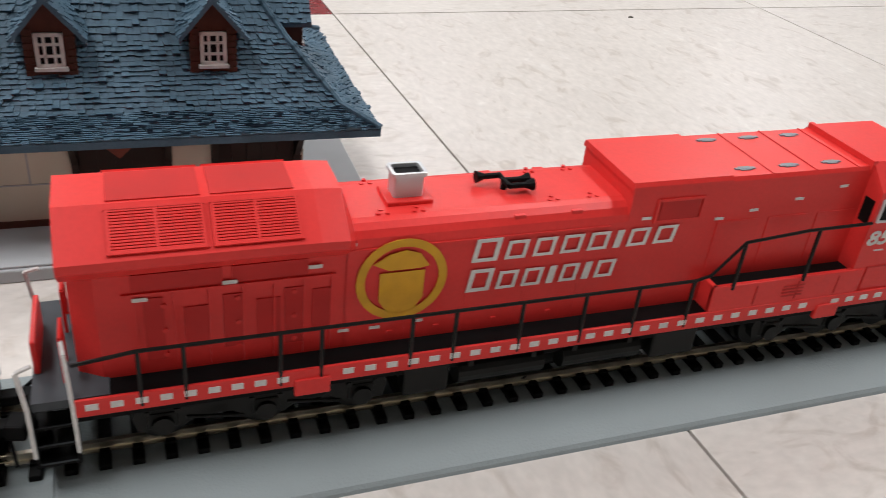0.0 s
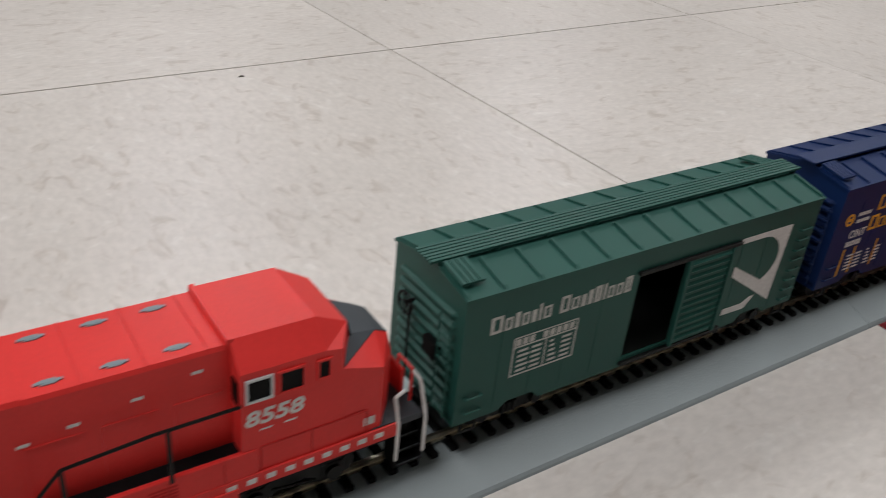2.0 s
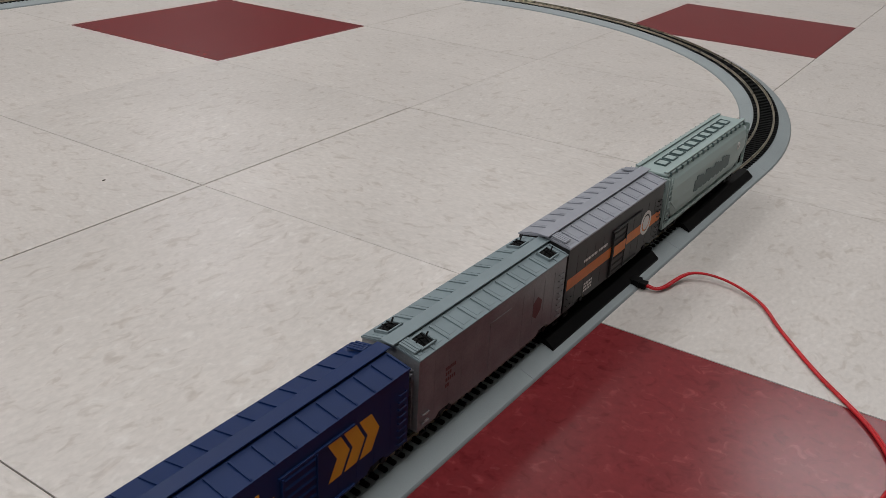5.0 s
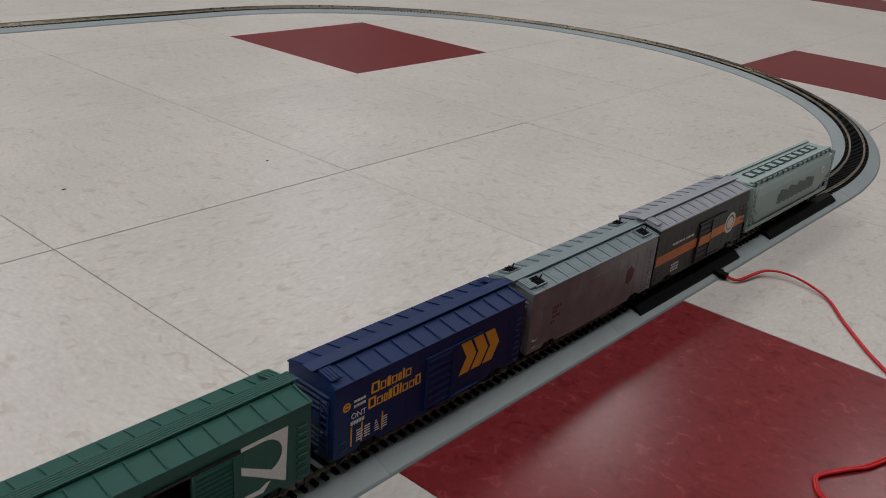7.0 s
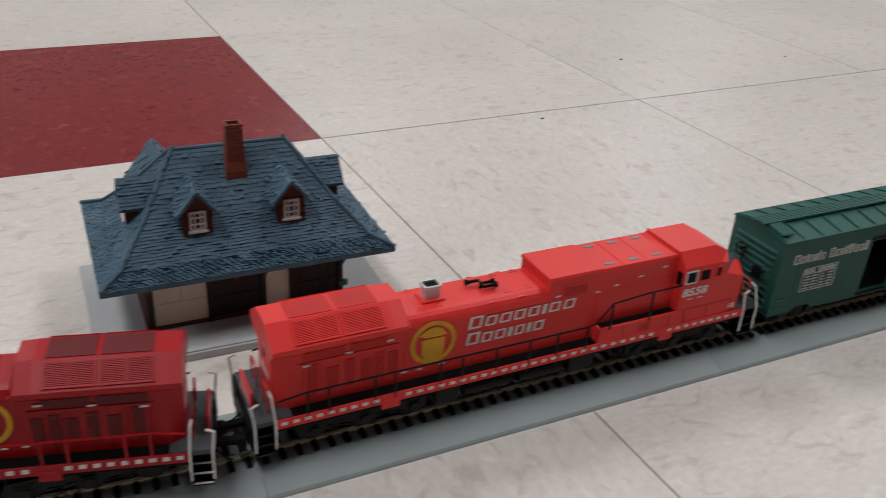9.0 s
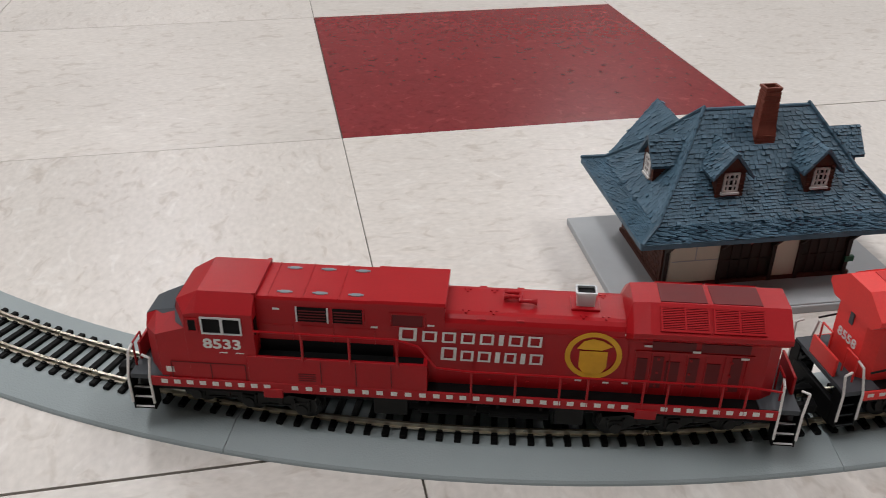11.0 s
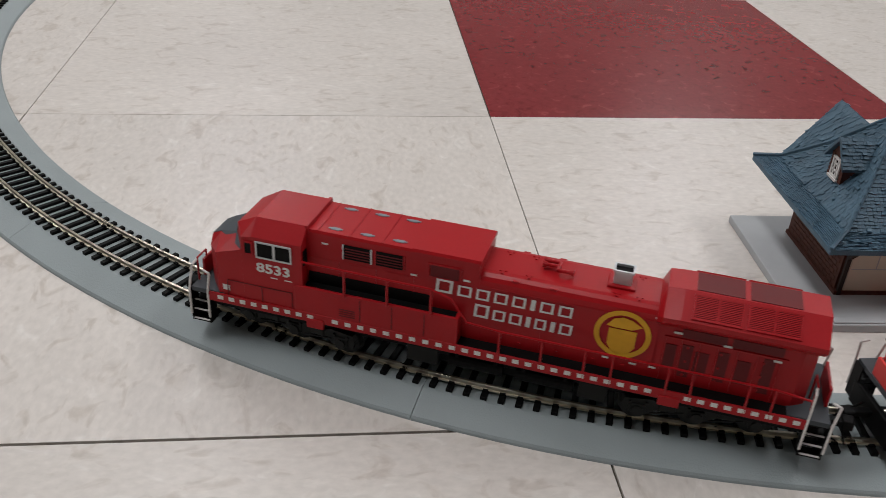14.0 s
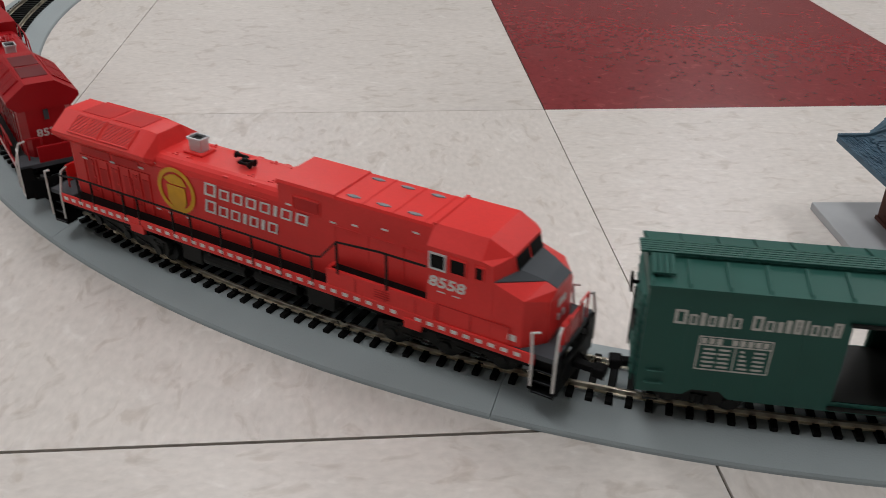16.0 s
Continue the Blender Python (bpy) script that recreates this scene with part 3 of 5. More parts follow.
        prism(bm, [(ex - 6.6, 40.4), (ex - 3, 42.6), (ex + 0.5, 43.4), (ex + 3.8, 42.2), (ex + 6, 39.0), (ex + 3.6, 38.6), (ex - 3, 38.6)], yy - 0.06, yy + 0.06, "y")
        part("emblem_shield", bm, M_YELLOW, t, "golden shield in the emblem")
        for x0, z in ((-60, 45.4), (10, 45.0), (15, 45.2), (29, 43.0), (38, 44.5), (50, 46.5), (62, 49.0), (-54, 23.6), (-61, 23.8), (-44, 24)):
            s2 = sy * 12.25
            part("data_plate", boxes((x0, x0 + 2.3, s2 - 0.05, s2 + 0.05, z, z + 0.75)), M_WHITE, t, "small white data mark")
    # exhaust stack and horn
    part("exhaust_base", boxes((-49.2, -38.8, -4.2, 4.2, 49.2, 50.4), bev=0.3), red, t)
    bm = bmesh.new()
    loft(bm, [[(-44.0 + a * w, b * d, z) for a, b in ((-1, -0.8), (-0.9, -1), (0.9, -1), (1, -0.8), (1, 0.8), (0.9, 1), (-0.9, 1), (-1, 0.8))]
              for w, d, z in ((3.3, 2.4, 50.2), (3.4, 2.5, 55.2), (3.9, 3.0, 55.4), (3.9, 3.0, 56.3), (3.2, 2.3, 56.3), (3.2, 2.3, 53))])
    stack = part("exhaust_pipe", bm, M_SILVER, t, "silver rectangular exhaust stack")
    # black block in the mouth, painting the shade of the hollow
    part("stack_mouth", boxes((-47.1, -40.9, -2.2, 2.2, 53.5, 55.4)), M_BLACK, stack, "black block as the shade in the stack's hollow")
    bm = bmesh.new()
    rod(bm, (-20.5, 0, 49), (-20.5, 0, 52), 0.8)
    rod(bm, (-20.5, -3, 51.5), (-20.5, 3, 51.5), 0.6)
    for y, d in ((-2.8, 1), (0, 1), (2.6, -1)):
        rod(bm, (-20.5, y, 51.5), (-20.5 + d * 4.2, y, 51.5), 0.7)
        res = bmesh.ops.create_cone(bm, cap_ends=True, segments=10, radius1=0.7, radius2=1.5, depth=2)
        bmesh.ops.transform(bm, matrix=Matrix.Translation((-20.5 + d * 5, y, 51.5)) @ Matrix.Rotation(radians(90 * d), 4, "Y"), verts=res["verts"])
    part("horn", bm, M_BLACK if not tall else red, t, "cluster of horns on the hood")
    # radiator section with sloping wings
    bm = bmesh.new()
    prism(bm, [(-12.1, 19.4), (-12.1, 45), (12.1, 45), (12.1, 19.4)], -111, -59.5)
    loft(bm, [[(-116, -9, 19.4), (-116, 9, 19.4), (-116, 9, 46), (-116, -9, 46)], [(-110.9, -12.1, 19.4), (-110.9, 12.1, 19.4), (-110.9, 12.1, 46), (-110.9, -12.1, 46)]])
    part("rear_hood", bm, red, t, "red rear hood with chamfered end")
    bm = bmesh.new()
    wing = [(-12.1, 43.6), (-16.2, 47.4), (-16.2, 49.4), (-6.6, 56.4), (6.6, 56.4), (16.2, 49.4), (16.2, 47.4), (12.1, 43.6)]
    front = [(-12.1, 44.0), (-12.5, 45.5), (-12.5, 47.0), (-9.0, 49.0), (9.0, 49.0), (12.5, 47.0), (12.5, 45.5), (12.1, 44.0)]
    full = [(y, z) for y, z in wing]
    loft(bm, [[(-117, y, z) for y, z in full], [(-66, y, z) for y, z in full], [(-60, y * 0.98, z - 0.4) for y, z in full], [(-58, y, z) for y, z in front]])
    wings = part("radiator_housing", bm, red, t, "red radiator housing with sloping wings")
    sl = math.degrees(math.atan2(7.0, 9.6))
    for sy in (-1, 1):
        for x0, x1 in ((-107, -89), (-87, -70)):
            m = Matrix.Translation(((x0 + x1) / 2, sy * 11.4, 52.95)) @ Matrix.Rotation(radians(-sl * sy), 4, "X")
            hx = (x1 - x0) / 2
            bm = boxes((-hx, hx, -4.4, 4.4, -0.35, 0.12))
            bm.transform(m)
            part("radiator_screen", bm, grille, wings, "radiator screen with the shade between louvres in its colour")
            bars = [(-hx, hx, -4.1 + 8.2 * k / 13 - 0.2, -4.1 + 8.2 * k / 13 + 0.2, 0.05, 0.5) for k in range(14)]
            bars += [(-hx + hx * k - 0.35, -hx + hx * k + 0.35, -4.4, 4.4, 0.06, 0.56) for k in range(3)]
            bars += [(-hx - 0.5, hx + 0.5, 4.3, 4.8, 0, 0.6), (-hx - 0.5, hx + 0.5, -4.8, -4.3, 0, 0.6)]
            for spec in bars:
                bm = boxes(spec)
                bm.transform(m)
                part("screen_bar", bm, red, wings)
    pieces("fan_screen", [(x0, x1, y0, y1, 56.3, 56.65) for x0, x1 in ((-107, -89), (-87, -70)) for y0, y1 in ((-5.9, 5.9),)], grille, wings)
    for sy in (-1, 1):
        yy = sy * 12.1
        lo, hi = (min(yy, yy + sy * 0.3), max(yy, yy + sy * 0.3))
        # plates just proud of the hood; their darker red carries the recess shade
        bm = bmesh.new()
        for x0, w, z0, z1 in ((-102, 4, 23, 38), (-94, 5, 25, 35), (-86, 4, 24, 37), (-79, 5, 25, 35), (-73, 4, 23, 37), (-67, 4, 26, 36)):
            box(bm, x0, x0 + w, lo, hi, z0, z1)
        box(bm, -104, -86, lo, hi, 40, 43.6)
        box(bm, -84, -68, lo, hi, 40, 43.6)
        part("side_grille", bm, grille, t, "door grilles with recess shade in their dark red")
        bm = bmesh.new()
        for x0 in (-104, -96, -89, -82, -75.5, -69, -63):
            box(bm, x0, x0 + 0.5, min(yy, yy + sy * 0.5), max(yy, yy + sy * 0.5), 20, 39)
        box(bm, -106, -62, min(yy, yy + sy * 0.5), max(yy, yy + sy * 0.5), 38.8, 39.4)
        for x0 in (-98, -83, -71):
            for z in (24, 30, 36):
                disc(bm, (x0, yy + sy * 0.2, z), 0.55, 0.7, "y", 8)
        part("hood_door_edge", bm, red, t)
        pieces("data_plate", [(x0, x0 + 3, yy + sy * 0.5 - 0.06, yy + sy * 0.5 + 0.06, z, z + 0.9) for x0, z in ((-104, 37.6), (-86, 39.6), (-68, 41.2))], M_WHITE, t)
    # raised side walkway beside the forward hood
    pz, px = (31.5, 12) if tall else (27.0, 30)
    for sy in (-1, 1):
        bm = boxes((px, 74, min(sy * 16.6, sy * 18.0), max(sy * 16.6, sy * 18.0), 19.5, pz), (px, px + 1.4, min(sy * 12.3, sy * 17.9), max(sy * 12.3, sy * 17.9), 19.5, pz), bev=0.25)
        part("battery_box", bm, red, t, "red battery box beside the walkway")
        part("upper_walkway", boxes((px + 1.3, 73, min(sy * 12.3, sy * 16.7), max(sy * 12.3, sy * 16.7), pz - 2.0, pz - 0.7)), M_BLACK, t, "black upper walkway")
        if tall:
            # shade of the gap along the hood, laid on as a black strip
            part("hood_recess", boxes((px + 12, 70, min(sy * 12.0, sy * 12.45), max(sy * 12.0, sy * 12.45), pz - 0.8, pz + 4.2)), M_BLACK, t, "black strip as the shade in the gap above the walkway")
        bm = bmesh.new()
        for x0 in (px + 12, px + 24, px + 36):
            if x0 < 72:
                box(bm, x0, x0 + 0.3, min(sy * 17.9, sy * 18.2), max(sy * 17.9, sy * 18.2), 20.5, pz - 1)
        for k in range(4):
            box(bm, 50, 56, min(sy * 17.9, sy * 18.15), max(sy * 17.9, sy * 18.15), 21.5 + k, 21.9 + k)
        part("panel_line", bm, grille, t)
    # cab
    bm = bmesh.new()
    cabp = [(-17.6, 19.4), (-17.6, 49.4), (-11.8, 55.3), (11.8, 55.3), (17.6, 49.4), (17.6, 19.4)]
    brow = [(95.6, -17.6, 19.4), (95.6, -17.6, 48.6), (100.2, -10.6, 50.6), (100.2, 10.6, 50.6), (95.6, 17.6, 48.6), (95.6, 17.6, 19.4)]
    foot = [(96.0, -17.6, 19.4), (96.0, -17.6, 42.4), (101.8, -9.0, 44.6), (101.8, 9.0, 44.6), (96.0, 17.6, 42.4), (96.0, 17.6, 19.4)]
    loft(bm, [[(70.5, y, z) for y, z in cabp], [(91.4, y, z) for y, z in cabp], brow, foot])
    cab = part("cab", bm, red, t, "red wide cab")
    part("cab_roof_edge", boxes((69.8, 71.2, -12.3, 12.3, 52.5, 55.7)), red, cab)
    for sy in (-1, 1):
        yy = sy * 17.6
        wins = ((72.2, 77.6, 41.6, 47.0), (80, 85.6, 41.6, 47.0), (89.6, 92.2, 42.2, 46.8)) if not tall else ((75.2, 81.4, 41.2, 47.4), (82.4, 89, 41.2, 47.4), (91.4, 94.2, 41.8, 46.6))
        for x0, x1, z0, z1 in wins:
            part("window_pane", boxes((x0, x1, yy - 0.15, yy + 0.15, z0, z1)), M_BLACK, cab, "dark cab window")
            f = bmesh.new()
            for s in ((x0 - 0.6, x1 + 0.6, z1, z1 + 0.6), (x0 - 0.6, x1 + 0.6, z0 - 0.6, z0), (x0 - 0.6, x0, z0, z1), (x1, x1 + 0.6, z0, z1)):
                box(f, s[0], s[1], min(yy, yy + sy * 0.5), max(yy, yy + sy * 0.5), s[2], s[3])
            part("window_frame", f, M_SILVER if (tall and x0 < 91) or x0 < 73 else red, cab, "thin window frame")
        lettering("road_number", number, 5.8, side_frame(82.6 if tall else 78.4, sy * 17.72, 34.3, sy), M_WHITE, cab, "white road number", shear=0.0 if tall else 0.15, width=1.25, bold=0.16)
        pieces("data_plate", [(x0, x0 + 3, yy - 0.1 + sy * 0.05, yy + 0.1 + sy * 0.05, 32.2, 32.6) for x0 in (75, 81)], M_WHITE, cab)
        part("data_plate", boxes((102.5, 105.5, sy * 17.4 - 0.1, sy * 17.4 + 0.1, 22, 24.4)), M_WHITE, cab)
        bm = bmesh.new()
        for s in ((75, 103, 27.0, 27.3), (75, 75.3, 20, 27), (88, 88.3, 20, 27), (103, 103.3, 20, 27)):
            box(bm, s[0], s[1], min(yy, yy + sy * 0.25), max(yy, yy + sy * 0.25), s[2], s[3])
        part("door_edge", bm, grille, cab)
    pieces("rear_window", ((70.2, 70.6, -16.4, -13.2, 40, 46.5), (70.2, 70.6, 13.2, 16.4, 40, 46.5)), M_BLACK, cab, "dark rear cab window")
    # windshield
    for sy in (-1, 1):
        bm = boxes((-0.2, 0.25, min(sy * 0.8, sy * 10.0), max(sy * 0.8, sy * 9.0), -2.4, 2.4))
        bm.transform(Matrix.Translation((101.1, 0, 47.6)) @ Matrix.Rotation(radians(-15.0), 4, "Y"))
        part("windshield", bm, M_BLACK, cab, "dark windshield")
    # nose
    bm = bmesh.new()
    loft(bm, [[(95.8, -17.5, 19.4), (95.8, -17.5, 42.6), (101.4, -9.2, 45.0), (101.4, 9.2, 45.0), (95.8, 17.5, 42.6), (95.8, 17.5, 19.4)],
              [(107.5, -17.2, 19.4), (107.5, -17.2, 38.8), (110.5, -6.5, 42.0), (110.5, 6.5, 42.0), (107.5, 17.2, 38.8), (107.5, 17.2, 19.4)],
              [(114.0, -9.5, 19.4), (114.0, -9.5, 36.5), (114.6, -6, 40.0), (114.6, 6, 40.0), (114.0, 9.5, 36.5), (114.0, 9.5, 19.4)]])
    nose = part("nose", bm, red, t, "red chamfered nose")
    bm = bmesh.new()
    loft(bm, [[(101.6, -9.0, 44.9), (101.6, 9.0, 44.9), (101.6, 9.0, 45.2), (101.6, -9.0, 45.2)], [(110.5, -6.5, 42.0), (110.5, 6.5, 42.0), (110.5, 6.5, 42.3), (110.5, -6.5, 42.3)],
              [(114.5, -6.0, 40.0), (114.5, 6.0, 40.0), (114.5, 6.0, 40.3), (114.5, -6.0, 40.3)]])
    for sy in (-1, 1):
        loft(bm, [[(101.4, sy * 9.0, 44.9), (110.5, sy * 6.5, 42.0), (96.4, sy * 17.3, 42.6)], [(101.4, sy * 9.0, 45.2), (110.5, sy * 6.5, 42.3), (96.4, sy * 17.3, 42.9)]])
    part("antiglare_panel", bm, M_SLATE, nose, "slate grey panel on the nose top")
    part("nose_panel", boxes((113.9, 114.3, -3.5, 3.5, 31, 34)), M_WHITE, nose, "small white printed panel")
    bm = bmesh.new()
    for y in (-2, 2):
        disc(bm, (114.1, y, 26.5), 1.3, 0.8, "x", 14)
    part("headlight", bm, M_SILVER, nose, "twin headlights")
    # end platforms, steps, rails and plough at both ends
    for sx in (-1, 1):
        x0, x1 = (105, 120) if sx > 0 else (-125, -110)
        part("end_platform", boxes((x0, x1, -17.5, 17.5, 18.0, 20.0)), M_SLATE, t, "slate grey end platform")
        xe = 121 if sx > 0 else -126
        part("plough", boxes((min(xe - sx * 2.5, xe), max(xe - sx * 2.5, xe), -14.5, 14.5, 2.2, 12.5), bev=0.6), M_BLACK if not (bright and sx > 0) else M_BLACK, t, "black pilot plate")
        bm = boxes((min(xe - sx * 2.6, xe - sx * 1.4), max(xe - sx * 2.6, xe - sx * 1.4), -8.5, 8.5, 20, 28), bev=0.3)
        part("end_shield", bm, red, t, "red plate of the end railing")
        for sy in (-1, 1):
            xs = (112.5, 120.5) if sx > 0 else (-125.5, -117.5)
            for k, z in enumerate((4.0, 8.0, 12.0, 16.0)):
                q = 18.2 - 0.96 * k
                part("step", boxes((xs[0], xs[1], min(sy * q, sy * (q - 4.7)), max(sy * q, sy * (q - 4.7)), z, z + 0.7)), M_BLACK, t)
            pieces("step_side", [(x - 0.3, x + 0.3, min(sy * 12.5, sy * 18), max(sy * 12.5, sy * 18), 3.6, 19) for x in xs], M_BLACK, t)
            edge = 0.9 if tall else 0.35
            pieces("step_edge", [(xs[0] + 0.4, xs[1] - 0.4, min(sy * (q - edge), sy * q), max(sy * (q - edge), sy * q), z - 0.1, z + 0.08) for z, q in ((4.75, 18.3), (8.75, 17.34), (12.75, 16.38))], M_WHITE if tall else M_SLATE, t)
            part("grab_rail", rods([(xs[0] - 0.2, sy * 18.4, 7), (xs[0] - 0.2, sy * 18.4, 19), (xs[0] - 0.2 - 1.0, sy * 17.6, 28), (xs[0] + 1.8, sy * 17.2, 29)], 0.5), M_WHITE, t, "white grab rail")
            part("grab_rail", rods([(xs[1] + 0.2, sy * 18.4, 7), (xs[1] + 0.2, sy * 18.2, 19), (xs[1] - 0.4, sy * 15.4, 29), (xs[1] - 0.8, sy * 12.0, 30)], 0.5), M_WHITE, t, "white grab rail")
            part("end_rail", rods([(xs[1] - 1.0, sy * 12.0, 20), (xs[1] - 1.0, sy * 12.0, 30.5), (xs[1] - 1.0, sy * 5, 30.5), (xs[1] - 1.0, sy * 5, 20)], 0.42), red, t, "thin end railing")
        coupler(t, xe, sx)
        bm = rods([(xe, 5, 9), (xe + sx * 4, 6, 5), (xe + sx * 6, 6, 4)], 0.5)
        part("air_hose", bm, M_BLACK, t)
    lettering("road_number", number, 5.2, Matrix.Translation((-116.15, 0, 30)) @ Matrix.Rotation(radians(-90), 4, "Z") @ Matrix.Rotation(radians(90), 4, "X"), M_WHITE, t, "white road number", width=1.15, bold=0.12)
    part("rear_light", boxes((-116.5, -115.9, -1.1, 1.1, 38, 43)), M_SLATE, t, "twin rear lamps in a housing")
    # side rails
    for sy in (-1, 1):
        y = sy * 18.0
        xs = [-104, -95, -75, -66, -46, -36, -20, -4, 10, 24]
        xs = [x for x in xs if x < px - 2]
        top = [(-116.5, y, 28.5), *[(x, y, 30) for x in xs]]
        top += [(px - 2, y, 31.0), (px + 5, y, 39.5), (px + 22, y, 41.0), (70.5, y * 0.99, 41.0)] if not tall else [(px - 3, y, 31), (px + 3, y, 40.0), (px + 10, y, 42.5), (70.5, y * 0.99, 42.8)]
        part("handrail", tube([Vector(p) for p in top], 0.42, 6), rail_mat, t, "thin side handrail")
        for x in xs:
            part("stanchion", rods([(x, y, 16.5), (x, y, 30)], 0.5), rail_mat, t)
        ups = ((px + 5, 39.5), (px + 25, 41)) if not tall else ((px + 10, 42.5), (px + 26, 42.6), (px + 42, 42.7))
        for x, z in ups:
            part("stanchion", rods([(x, y, pz - 1), (x, y, z)], 0.5), rail_mat, t)
    # tank, air reservoirs, trucks
    part("fuel_tank", boxes((-22, 32, -12, 12, 4.6, 12), bev=2.0), M_BLACK, t, "black fuel tank")
    for sy in (-1, 1):
        for x0, x1 in ((-33, -11), (-6, 15)):
            bm = bmesh.new()
            rod(bm, (x0, sy * 13.4, 9.8), (x1, sy * 13.4, 9.8), 3.3, 16)
            for x in (x0 + 3, x1 - 3):
                box(bm, x - 0.6, x + 0.6, min(sy * 12, sy * 16), max(sy * 12, sy * 16), 12.0, 13.6)
            part("air_reservoir", bm, M_UNDER if not tall else M_BLACK, t, "dark grey air reservoir")
        pieces("tool_box", ((-46, -35, min(sy * 11, sy * 15.4), max(sy * 11, sy * 15.4), 5.4, 13.4), (19, 31, min(sy * 11, sy * 15.4), max(sy * 11, sy * 15.4), 5.4, 13.4)), M_UNDER, t, "dark equipment box", bev=0.5)
    # the ends take their true places
    for ob in t.children_recursive:
        if ob.type == "MESH":
            for v in ob.data.vertices:
                v.co.x = stretch(v.co.x * 1000) * MM
    for x in (-77, 79):
        truck(t, x, (-21.5, 0, 21.5), 6.0, 43, True)
    return t


def box_car(body, roof, label, doors="closed", hatch=False, ribs=11, rise=0.0):
    """A 40-foot car: ribbed ends, panelled roof with a running board, a door each side."""
    t = thing("boxcar" if not hatch else "refrigerator_car", Matrix.Identity(4), label, "boxcar", group="freight cars")
    H, EV, PK, L = 17.4, 51.4 + rise, 55.2 + rise, 73.3
    part("underframe", boxes((-70, 70, -6, 6, 8, 11.5), (-70, 70, -15, 15, 10.6, 12)), M_UNDER, t)
    bm = bmesh.new()
    d0, d1 = -10.5, 10.5
    part("floor_plate", boxes((-L, L, -H + 0.8, H - 0.8, 11.4, 12.8)), body if doors != "open" else M_UNDER, t)
    for sy in (-1, 1):
        bm = bmesh.new()
        ya, yb = min(sy * H, sy * (H - 0.9)), max(sy * H, sy * (H - 0.9))
        sill = [(-L, 10.0), (-58, 10.0), (-55, 12.4), (-46, 12.4), (-43, 9.6), (d0, 9.0), (d0, EV), (-L, EV)]
        prism(bm, sill, ya, yb, "y")
        prism(bm, [(-x, z) for x, z in sill], ya, yb, "y")
        box(bm, d0, d1, ya, yb, 42.5, EV)
        box(bm, d0, d1, ya, yb, 9.0, 12.5)
        part("side_wall", bm, body, t, "car side")
        yy = sy * H
        pieces("panel_seam", [(x - 0.15, x + 0.15, min(yy, yy + sy * 0.12), max(yy, yy + sy * 0.12), 12, 45) for x in (-60, -48, -36, -24, 24, 36, 48, 60)], body, t)
        if not hatch:
            pieces("door_track", [(d0 - 1, 34, min(yy, yy + sy * 1.2), max(yy, yy + sy * 1.2), z, z + 1.2) for z in (43.0, 10.2)], body if doors != "open" else M_UNDER, t, "door track", bev=0.2)
        shift = 20.0 if doors == "open" else 0.0
        dw = 10.5
        deep = 0.9 if not hatch else 0.25
        door = part("door", boxes((-dw + shift, dw + shift, min(yy - sy * 0.3, yy + sy * deep), max(yy - sy * 0.3, yy + sy * deep), 11.4, 43.0), bev=0.1), body, t, "ribbed sliding door" if not hatch else "flush plug door")
        n = 12 if doors == "open" else (7 if not hatch else 0)
        for k in range(n):
            z = 13.5 + 28.0 * k / (n - 1)
            bm = bmesh.new()
            prism(bm, [(yy + sy * 0.9, z - 0.8), (yy + sy * 1.6, z), (yy + sy * 0.9, z + 0.8)], -dw + shift + 1.4, dw + shift - 1.4)
            part("door_rib", bm, body, door)
        if not hatch:
            pieces("door_edge", [(x, x + 1.0, min(yy, yy + sy * 1.7), max(yy, yy + sy * 1.7), 11.4, 43) for x in (-dw + shift, dw + shift - 1.0)], body, door)
        for sx in (-1, 1):
            lad = bmesh.new()
            xx = sx * (L - 5.5) if sx > 0 else -(L - 5.5)
            zs = (13, 17, 21, 25, 29, 33, 37, 41) if (sx * sy < 0) else (14, 19)
            for z in zs:
                rod(lad, (xx - 2.6, yy + sy * 1.0, z), (xx + 2.6, yy + sy * 1.0, z), 0.35, 6)
                box(lad, xx - 2.8, xx - 2.4, min(yy, yy + sy * 1.2), max(yy, yy + sy * 1.2), z - 0.3, z + 0.3)
                box(lad, xx + 2.4, xx + 2.8, min(yy, yy + sy * 1.2), max(yy, yy + sy * 1.2), z - 0.3, z + 0.3)
            part("ladder", lad, body, t, "side ladder rungs")
            part("stirrup", rods([(xx - 2.5, yy - sy * 0.4, 10.5), (xx - 2.5, yy - sy * 0.4, 6.5), (xx + 2.5, yy - sy * 0.4, 6.5), (xx + 2.5, yy - sy * 0.4, 10.5)], 0.4), M_UNDER, t)
    for sx in (-1, 1):
        bm = bmesh.new()
        xa, xb = min(sx * L, sx * (L - 0.9)), max(sx * L, sx * (L - 0.9))
        prism(bm, [(-H + 0.9, 10), (H - 0.9, 10), (H - 0.9, EV), (0, PK - 0.6), (-H + 0.9, EV)], xa, xb)
        end = part("end_wall", bm, body, t, "corrugated car end")
        for k in range(ribs):
            bm = bmesh.new()
            z = 13.5 + 31.0 * k / (ribs - 1)
            loft(bm, [[(sx * L, -13.5, z - 1.0), (sx * L, 13.5, z - 1.0), (sx * L, 14.5, z), (sx * L, 13.5, z + 1.0), (sx * L, -13.5, z + 1.0), (sx * L, -14.5, z)],
                      [(sx * (L + 1.1), -12.2, z - 0.3), (sx * (L + 1.1), 12.2, z - 0.3), (sx * (L + 1.1), 12.6, z), (sx * (L + 1.1), 12.2, z + 0.3), (sx * (L + 1.1), -12.2, z + 0.3), (sx * (L + 1.1), -12.6, z)]])
            part("end_rib", bm, body, end)
